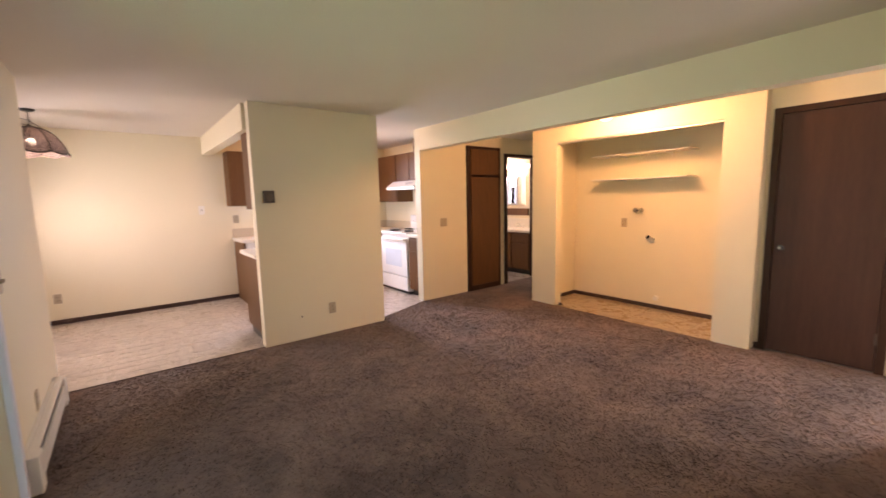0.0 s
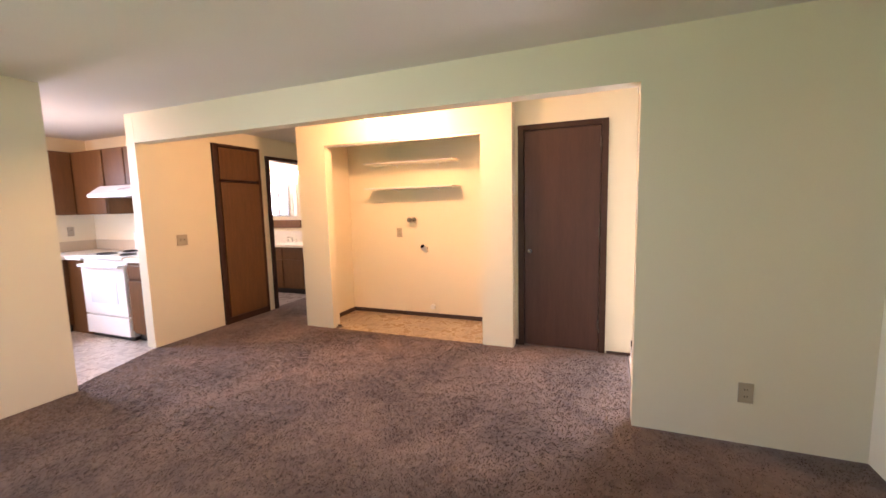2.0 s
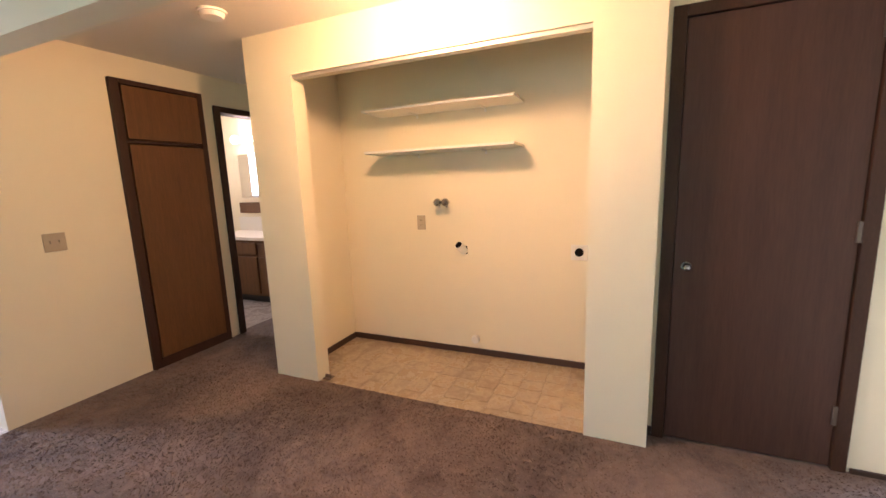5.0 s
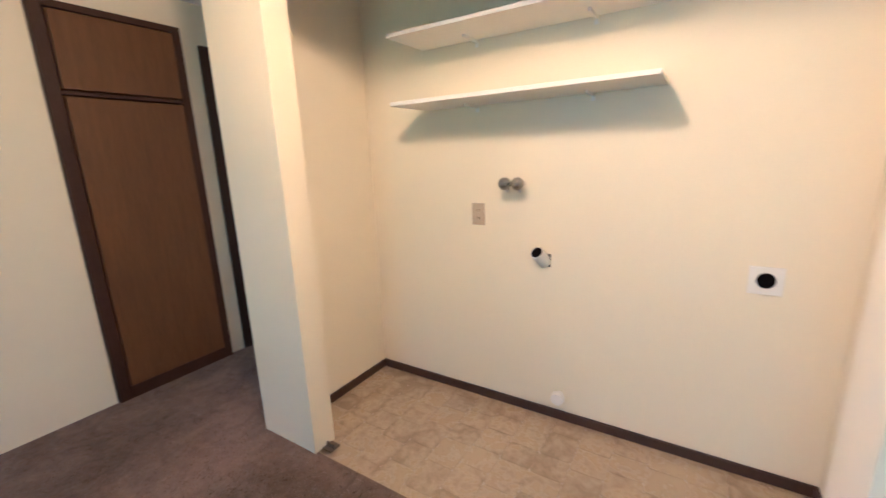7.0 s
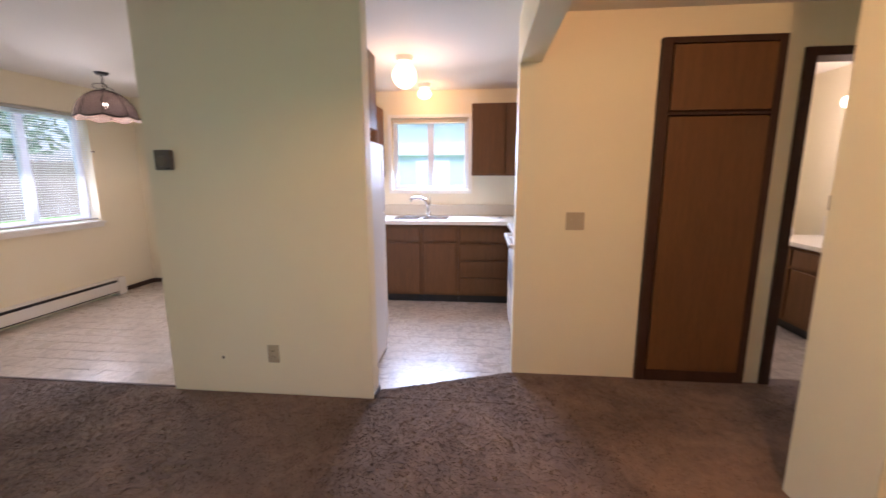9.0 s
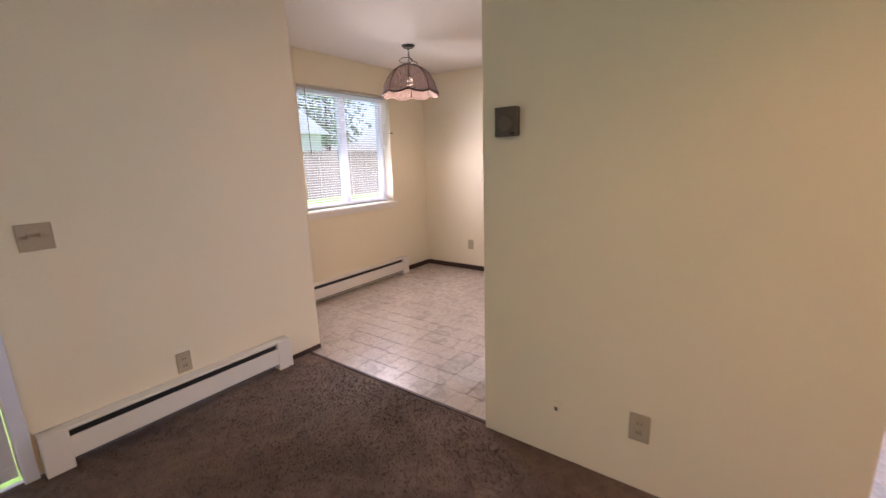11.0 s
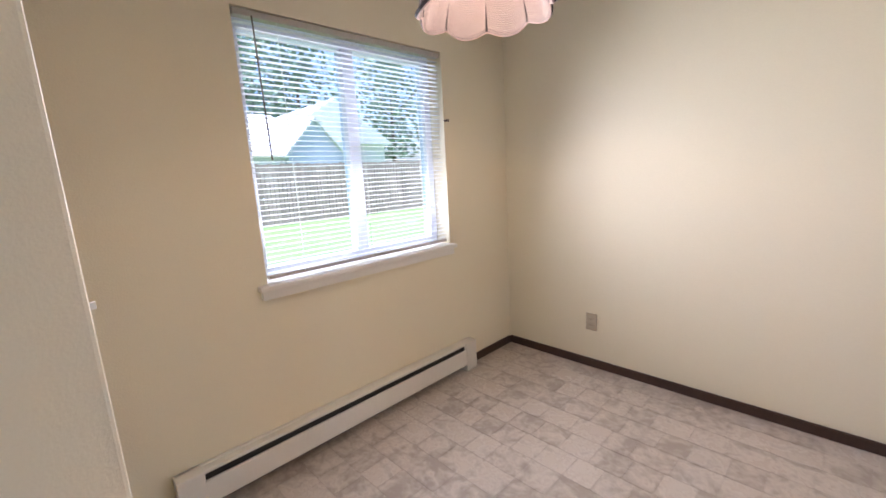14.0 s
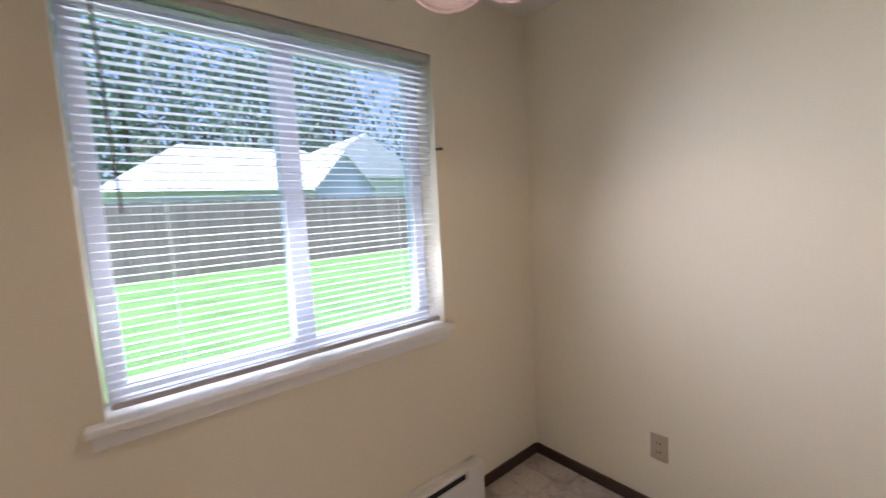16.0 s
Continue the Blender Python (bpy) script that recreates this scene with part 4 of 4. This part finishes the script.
hood = thing("range_hood", (4.0, 5.88, 1.6), "white metal range hood under the wall cabinet", "range hood")
bm = bmesh.new()
prof = ((3.80, 1.555), (3.80, 1.59), (3.93, 1.685), (4.315, 1.685), (4.315, 1.555))
sides = [[bm.verts.new((x, y, z)) for x, z in prof] for y in (5.50, 6.262)]
for k in range(5):
    bm.faces.new((sides[0][k], sides[0][(k + 1) % 5], sides[1][(k + 1) % 5], sides[1][k]))
bm.faces.new(sides[0][::-1]), bm.faces.new(sides[1])
bmesh.ops.recalc_face_normals(bm, faces=bm.faces)
part("canopy", bm, ENAMEL, hood)
part("grille", boxes(*[(3.875 - k * 0.012, 3.880 - k * 0.012, 5.62, 5.80, 1.648 - k * 0.0085, 1.651 - k * 0.0085) for k in range(3)]), BLACK, hood)

fridge = thing("refrigerator", (2.3, 5.1, 0), "white top-freezer refrigerator standing behind the partition", "refrigerator")
part("body", boxes((1.97, 2.665, 4.77, 5.34, 0.03, 1.59), b=0.008), FRIDGE, fridge)
part("freezer_door", boxes((1.97, 2.665, 5.347, 5.41, 1.10, 1.59), b=0.012), FRIDGE, fridge)
part("fridge_door", boxes((1.97, 2.665, 5.347, 5.41, 0.10, 1.09), b=0.012), FRIDGE, fridge)
for z0, z1 in ((1.14, 1.4), (0.7, 1.05)):
    part("handle", boxes((2.0, 2.02, 5.41, 5.45, z0, z1), b=0.005), FRIDGE, fridge)
part("toe_grille", boxes((1.98, 2.655, 5.30, 5.36, 0.0, 0.09)), BLACK, fridge)

# ---- bathroom ----
vanity = thing("bathroom_vanity", (6.3, 5.9, 0), "dark wooden bathroom vanity with white top", "vanity")
part("body", boxes((6.07, 6.615, 5.22, 6.5, 0.09, 0.76), b=0.002), WOOD, vanity)
for y0, y1 in ((5.24, 5.63), (5.66, 6.05), (6.08, 6.48)):
    part("door", boxes((6.05, 6.069, y0, y1, 0.12, 0.56), b=0.004), WOOD, vanity)
    part("drawer_front", boxes((6.05, 6.069, y0, y1, 0.59, 0.73), b=0.004), WOOD, vanity)
part("toe_kick", boxes((6.12, 6.6, 5.22, 6.5, 0, 0.09)), BLACK, vanity)
part("top", boxes((6.03, 6.617, 5.20, 6.52, 0.762, 0.80), (6.60, 6.618, 5.20, 6.52, 0.80, 0.98), b=0.004), LAMIN, vanity)
basin_faucet = thing("basin_faucet", (6.5, 5.85, 0.8), "small chrome bathroom basin faucet", "faucet")
part("spout", bent(bmesh.new(), [(6.52, 5.85, 0.80), (6.52, 5.85, 0.88), (6.42, 5.85, 0.89)], 0.012), CHROME, basin_faucet)
part("handle", tube(tube(bmesh.new(), (6.52, 5.76, 0.80), (6.52, 5.76, 0.85), 0.018), (6.52, 5.94, 0.80), (6.52, 5.94, 0.85), 0.018), CHROME, basin_faucet)
mirror = thing("bathroom_mirror", (6.6, 5.85, 1.2), "wide bathroom mirror over a wooden shelf rail", "mirror")
part("glass", boxes((6.605, 6.617, 5.78, 6.42, 1.24, 1.80)), MIRROR, mirror)
part("shelf_rail", boxes((6.57, 6.617, 5.70, 6.45, 1.04, 1.175), b=0.004), WOOD, mirror, "brown wooden rail")
bar = thing("vanity_light", (6.6, 5.85, 1.9), "lit bathroom light bar with round globes", "wall light")
part("base", boxes((6.58, 6.617, 5.65, 6.45, 1.94, 2.02), b=0.004), CHROME, bar)
for y in (5.75, 5.95, 6.15, 6.35):
    part("globe", ball(bmesh.new(), (6.53, y, 1.98), 0.055), BATHGLOBE, bar, "glowing round bulb", True).visible_shadow = False
paper = thing("toilet_paper_roll", (6.15, 6.3, 0.8), "white paper roll lying on the vanity top", "paper roll")
part("roll", tube(bmesh.new(), (6.12, 6.36, 0.845), (6.22, 6.36, 0.845), 0.045, seg=20), TRIMW, paper)

# ---- outdoors ----
structure("ground", boxes((-400, 400, -400, 400, -0.6, -0.15)), GRASS, "green mown lawn around the house", "ground")
structure("pavement", boxes((5.26, 10.5, -2.2, 1.2, -0.32, -0.04), b=0.01), CONC, "pale concrete walk outside the front door", "pavement")


def fence(x, y0, y1):
    ob = thing("wooden_fence", (x, (y0 + y1) / 2, -0.15), "weathered brown board fence behind the lawn", "fence")
    for z in (0.2, 1.6):
        part("rail", boxes((x - 0.06, x - 0.02, y0, y1, z, z + 0.09)), FENCE, ob)
    me = None
    n = int((y1 - y0) / 0.145)
    for k in range(n):
        if me is None:
            first = part("board", boxes((x - 0.01, x + 0.012, (y0 + y1) / 2 - 0.069, (y0 + y1) / 2 + 0.069, -0.15, 1.98), b=0.004), FENCE, ob)
            me = first.data
            b = first
        else:
            b = new("board", me)
            b.parent = ob
        b.location = (random.uniform(-0.006, 0.006), y0 - (y0 + y1) / 2 + 0.0725 + k * 0.145, random.uniform(-0.03, 0.02))


fence(-13.2, 0.5, 27.0)


def gable(x0, x1, y0, y1, zw, zr, base):
    """A block whose upper ends run up to a point, ridge along x."""
    bm = bmesh.new()
    a, b = [[bm.verts.new((x, y, z)) for y, z in ((y0, base), (y1, base), (y1, zw), ((y0 + y1) / 2, zr), (y0, zw))] for x in (x0, x1)]
    for k in range(5):
        bm.faces.new((a[k], a[(k + 1) % 5], b[(k + 1) % 5], b[k]))
    bm.faces.new(a[::-1]), bm.faces.new(b)
    bmesh.ops.recalc_face_normals(bm, faces=bm.faces)
    return bm


def gable_roof(x0, x1, y0, y1, ze, zr):
    """Two thick roof slopes meeting over a gable, ridge along x."""
    bm = bmesh.new()
    m = (y0 + y1) / 2
    a, b = [[bm.verts.new((x, y, z)) for y, z in ((y0, ze), (m, zr), (y1, ze), (y1, ze - 0.12), (m, zr - 0.12), (y0, ze - 0.12))] for x in (x0, x1)]
    for k in range(6):
        bm.faces.new((a[k], a[(k + 1) % 6], b[(k + 1) % 6], b[k]))
    for v in (a, b):
        bm.faces.new((v[0], v[1], v[4], v[5])), bm.faces.new((v[1], v[2], v[3], v[4]))
    bmesh.ops.recalc_face_normals(bm, faces=bm.faces)
    return bm


def house(name, label, x0, x1, y0, y1, zw, zr, along, wall, hip=0.0):
    ob = thing(name, ((x0 + x1) / 2, (y0 + y1) / 2, -0.3), label, "house")
    part("wall", boxes((x0, x1, y0, y1, -0.3, zw)), wall, ob)
    bm = bmesh.new()
    o = 0.4
    if along == "y":
        m = (x0 + x1) / 2
        ends = [[(x0 - o, y, zw - 0.1), (m, y, zr), (x1 + o, y, zw - 0.1)] for y in (y0 - o, y1 + o)]
    else:
        m = (y0 + y1) / 2
        ends = [[(x, y0 - o, zw - 0.1), (x, m, zr), (x, y1 + o, zw - 0.1)] for x in (x0 - o, x1 + o)]
    ends[0][1] = (ends[0][1][0], ends[0][1][1] + hip, zr)
    a, b = [[bm.verts.new(p) for p in e] for e in ends]
    for f in ((a[0], a[1], b[1], b[0]), (a[1], a[2], b[2], b[1]), (a[2], a[0], b[0], b[2])):
        bm.faces.new(f)
    bm.faces.new(a), bm.faces.new(b)
    bmesh.ops.recalc_face_normals(bm, faces=bm.faces)
    part("roof", bm, ROOF, ob)
    return ob


h1 = house("neighbour_house", "low grey neighbour house with a pale hipped shingle roof", -24.0, -17.0, 5.6, 13.4, 2.6, 4.75, "y", SIDINGW, 3.0)
part("gable_wall", gable(-18.5, -16.6, 12.7, 15.4, 2.55, 4.05, 0.0), SIDING, h1, "grey sided cross gable")
part("gable_roof", gable_roof(-20.5, -16.45, 12.5, 15.6, 2.5, 4.2), ROOF, h1)
h3 = house("neighbour_house", "grey gabled neighbour house behind the fence", -26.0, -18.9, 13.1, 19.6, 3.3, 5.5, "x", SIDINGW)
for y in (7.0, 10.0):
    w = part("window", boxes((-17.0, -16.96, y, y + 1.0, 1.3, 2.3)), VINYLF, h1)
    part("pane", boxes((-16.958, -16.95, y + 0.07, y + 0.93, 1.37, 2.23)), OVENG, w)
h2 = house("apartment_building", "two-storey grey-blue sided building beyond the kitchen", -6.0, 9.5, 17.0, 24.0, 4.6, 6.4, "x", SIDING)
for z in (0.8, 3.2):
    for x in (-4, -1.5, 1.0, 2.7, 5.5, 7.6):
        w = part("window", boxes((x, x + 1.2, 16.95, 17.0, z, z + 1.1), b=0.01), VINYLF, h2)
        part("pane", boxes((x + 0.08, x + 1.12, 16.935, 16.949, z + 0.08, z + 1.02)), OVENG, w)
part("trim_band", boxes((-6.02, 9.52, 16.93, 17.0, 2.1, 2.5)), SIDINGW, h2)


def tree(x, y, h, r, seed):
    rr = random.Random(seed)
    ob = thing("tree", (x, y, -0.3), "tall leafy green tree behind the houses", "tree", "trees behind the fence")
    bm = tube(bmesh.new(), (x, y, -0.3), (x + 0.2, y, h * 0.75), 0.28, 0.08, 10)
    for k in range(9):
        a, z = rr.uniform(0, 6.28), h * rr.uniform(0.3, 0.7)
        tube(bm, (x + 0.1, y, z), (x + math.cos(a) * r * 0.8, y + math.sin(a) * r * 0.8, z + h * 0.15), 0.07, 0.02, 6)
    part("trunk", bm, BARK, ob)
    verts, faces = [], []
    for k in range(2300):
        a, c = rr.uniform(0, 6.28), rr.uniform(-1, 1)
        q = rr.random() ** 0.5 * (0.75 + 0.3 * math.sin(5 * a + 3 * c + seed))
        px, py, pz = x + math.cos(a) * r * q * math.sqrt(1 - c * c * 0.8), y + math.sin(a) * r * q * math.sqrt(1 - c * c * 0.8), h * 0.64 + c * h * 0.38
        s = rr.uniform(0.12, 0.30)
        u = Vector((rr.gauss(0, 1), rr.gauss(0, 1), rr.gauss(0, 1))).normalized() * s
        v = u.orthogonal().normalized() * s * 0.6
        p = Vector((px, py, pz))
        i = len(verts)
        verts += [p - u, p + v, p + u, p - v]
        faces.append((i, i + 1, i + 2, i + 3))
    me = bpy.data.meshes.new("crown")
    me.from_pydata([tuple(v - ob.location) for v in verts], [], faces)
    me.materials.append(LEAF)
    c = new("crown", me)
    c.parent = ob


for k, (x, y, h, r) in enumerate(((-31, 7, 13, 4.6), (-30, 14, 12, 4.8), (-32, 21, 14, 5), (-30, 29, 12, 5), (-29, 1, 11, 4.4), (-37, 11, 17, 6), (-36, 19, 16, 6), (-37, 3, 16, 6), (6.5, 27, 9, 3.5), (0, 28, 10, 4), (24, -4, 9, 4.2), (22, -12, 10, 4.5))):
    tree(x, y, h, r, k + 3)

stairs = thing("outdoor_stair", (9.6, -1.6, -0.04), "white-edged outdoor stair with open risers", "stair")
for k in range(13):
    part("tread", boxes((9.1, 10.2, 0.35 - k * 0.27 - 0.27, 0.35 - k * 0.27, 0.10 + k * 0.185, 0.15 + k * 0.185), b=0.006), CONC, stairs)
for x in (9.04, 10.2):
    bm = bmesh.new()
    q = [(0.45, -0.04), (0.45, 0.16), (-3.2, 2.66), (-3.2, 2.36)]
    a, b = [[bm.verts.new((x + d, y, z)) for y, z in q] for d in (0, 0.06)]
    for k in range(4):
        bm.faces.new((a[k], a[(k + 1) % 4], b[(k + 1) % 4], b[k]))
    bm.faces.new(a[::-1]), bm.faces.new(b)
    part("stringer", bm, BLACK, stairs)
    part("handrail", tube(bmesh.new(), (x + 0.03, 0.45, 1.0), (x + 0.03, -3.2, 3.4), 0.025), DARKPL, stairs)
    for k in range(6):
        y = 0.3 - k * 0.65
        part("post", tube(bmesh.new(), (x + 0.03, y, 0.15 + (0.35 - y) * 0.685), (x + 0.03, y, 0.98 + (0.45 - y) * 0.658), 0.015, seg=8), DARKPL, stairs)
garage = house("garden_shed_house", "pale house wall beyond the outdoor stair", 13.0, 18.0, -9.0, 4.0, 3.0, 4.6, "y", SIDINGW)

# ---- carpet pile and vinyl pieces ----
def pile(name, areas, seed):
    """Short leaning tufts as one mesh; the nap leans in broad patches."""
    g = np.random.default_rng(seed)
    vs = []
    for x0, x1, y0, y1, step in areas:
        n = int((x1 - x0) * (y1 - y0) / step ** 2)
        x, y = g.uniform(x0, x1, n), g.uniform(y0, y1, n)
        a = g.uniform(0, 2 * np.pi, n)
        wx, wy = x + 0.05 * np.sin(y * 17 + 2 * np.sin(x * 9)), y + 0.05 * np.sin(x * 19 + 2 * np.sin(y * 8))
        lean = 0.0045 * np.sin(wx * 41 + 3 * np.sin(wy * 13)) + 0.005 * np.sin(x * 3.1 + 1.7 * np.sin(y * 2.3)) + g.normal(0, 0.003, n)
        lean2 = 0.0045 * np.cos(wy * 37 + 3 * np.sin(wx * 15)) + 0.005 * np.cos(y * 2.7 + 1.3 * np.sin(x * 2.9)) + g.normal(0, 0.003, n)
        clump = 0.5 + 0.5 * np.sin(wx * 55 + 2 * np.sin(wy * 31)) * np.sin(wy * 51 + 2 * np.sin(wx * 27))
        hgt, w = g.uniform(0.004, 0.0085, n) + 0.0028 * clump, g.uniform(0.003, 0.0055, n)
        dx, dy = np.cos(a) * w, np.sin(a) * w
        o = np.where((y > 4.655) & (x < 3.62), 0.0, -0.002)
        keep = (x > 3.62) | (y < 4.655) | (y < 4.735 + (x - 2.752) * 0.37)
        vs.append(np.stack([np.stack([x - dx, y - dy, o], 1), np.stack([x + dx, y + dy, o], 1), np.stack([x + lean, y + lean2, hgt + o], 1)], 1)[keep])
    v = np.concatenate(vs).reshape(-1, 3)
    me = bpy.data.meshes.new(name)
    me.from_pydata(v.tolist(), [], np.arange(len(v)).reshape(-1, 3).tolist())
    me.materials.append(TUFT)
    tagged(new(name, me), "short leaning brown carpet pile", "carpet", "", "stuff")


pile("carpet_pile", [(-0.02, 3.6, -0.43, 4.65, 0.0085), (3.6, 4.74, 0.64, 5.04, 0.0085), (4.74, 4.84, 0.64, 1.6, 0.0085), (2.76, 3.61, 4.64, 5.05, 0.0075), (4.74, 6.0, 4.09, 5.04, 0.012)], 5)


def stone(bm, x, y, w, h, z0, z1, g):
    """A flat stone with a wavering outline inside w by h."""
    ring = []
    for cx, cy, ax, ay in ((-1, -1, 1, 0), (1, -1, 0, 1), (1, 1, -1, 0), (-1, 1, 0, -1)):
        for f in (0.07, 0.36, 0.66, 0.93):
            px, py = cx + 2 * f * ax, cy + 2 * f * ay
            inset = g.uniform(0.0, 0.0012)
            ring.append((x + px * (w / 2 - inset), y + py * (h / 2 - inset)))
    low, top = [[bm.verts.new((p[0], p[1], z)) for p in ring] for z in (z0, z1)]
    face = bm.faces.new(top)
    uv = bm.loops.layers.uv.verify()
    for lp in face.loops:
        lp[uv].uv = ((lp.vert.co.x - x) / (w / 2), (lp.vert.co.y - y) / (h / 2))
    for k in range(16):
        bm.faces.new((low[k], low[(k + 1) % 16], top[(k + 1) % 16], top[k]))


def vinyl(name, label, area, size, singles, z=0.0, single=VINYL, sheet=VINYLI):
    """Rows of stone-like pieces in broken bond: separate parts, or one joined sheet."""
    x0, x1, y0, y1 = area
    g = random.Random(name)
    ob = structure(name, boxes((x0, x1, y0, y1, z - 0.024, z - 0.0022)), GROUT, label, "floor")
    shapes = {}
    joined = bmesh.new()
    rows = max(1, round((y1 - y0) / size))
    h = (y1 - y0) / rows
    for j in range(rows):
        y = y0 + (j + 0.5) * h
        x = x0
        w = size * g.choice((0.4, 0.6, 0.8, 1.0))
        while x < x1 - 0.012:
            w = min(w, x1 - x)
            top = z + g.uniform(-0.0005, 0.0)
            whole = w in (size, size * 0.85, size * 1.15)
            if singles and whole:
                key = (w, g.randrange(5))
                if key not in shapes:
                    bm = bmesh.new()
                    stone(bm, 0, 0, w, h, -0.003, 0.0, g)
                    shapes[key] = bpy.data.meshes.new("tile")
                    bm.to_mesh(shapes[key])
                    bm.free()
                    shapes[key].materials.append(single)
                t = new("tile", shapes[key])
                t.parent = ob
                t.location = (x + w / 2, y, top)
            else:
                stone(joined, x + w / 2, y, w, h, z - 0.003, top, g)
            x += w
            w = size * g.choice((0.85, 1.0, 1.15))
    me = bpy.data.meshes.new("cut_tiles")
    joined.to_mesh(me)
    joined.free()
    me.materials.append(sheet)
    c = new("cut_tiles", me)
    c.parent = ob
    tagged(c, "", "", "", "stuff")


vinyl("floor_dining", "grey-beige stone-patterned vinyl floor of the dining nook", (-0.91, 1.43, 4.675, 7.18), 0.15, True)
vinyl("floor_kitchen", "beige stone-patterned vinyl floor of the kitchen", (1.94, 3.72, 4.75, 6.66), 0.15, True)
vinyl("floor_kitchen_back", "beige vinyl floor under the kitchen cabinets", (1.43, 4.32, 6.66, 7.18), 0.15, False)
vinyl("floor_kitchen_side", "beige vinyl floor at the dining side of the kitchen", (1.43, 1.94, 4.75, 6.66), 0.15, False)
vinyl("floor_kitchen_stove", "beige vinyl floor under the stove", (3.72, 4.32, 5.18, 6.66), 0.15, False)
vinyl("floor_kitchen_edge", "beige vinyl floor at the kitchen opening", (2.75, 3.62, 4.70, 4.75), 0.15, False)
vinyl("floor_laundry", "tan stone-patterned vinyl floor of the laundry closet", (4.75, 5.575, 1.78, 3.98), 0.15, True, -0.02, VINYLTAN, VINYLTANI)
vinyl("floor_entry", "beige vinyl floor of the entry", (3.75, 5.12, -1.1, 0.62), 0.15, True)
vinyl("floor_bath", "pale vinyl floor of the bathroom", (5.13, 6.62, 5.13, 7.18), 0.15, False)
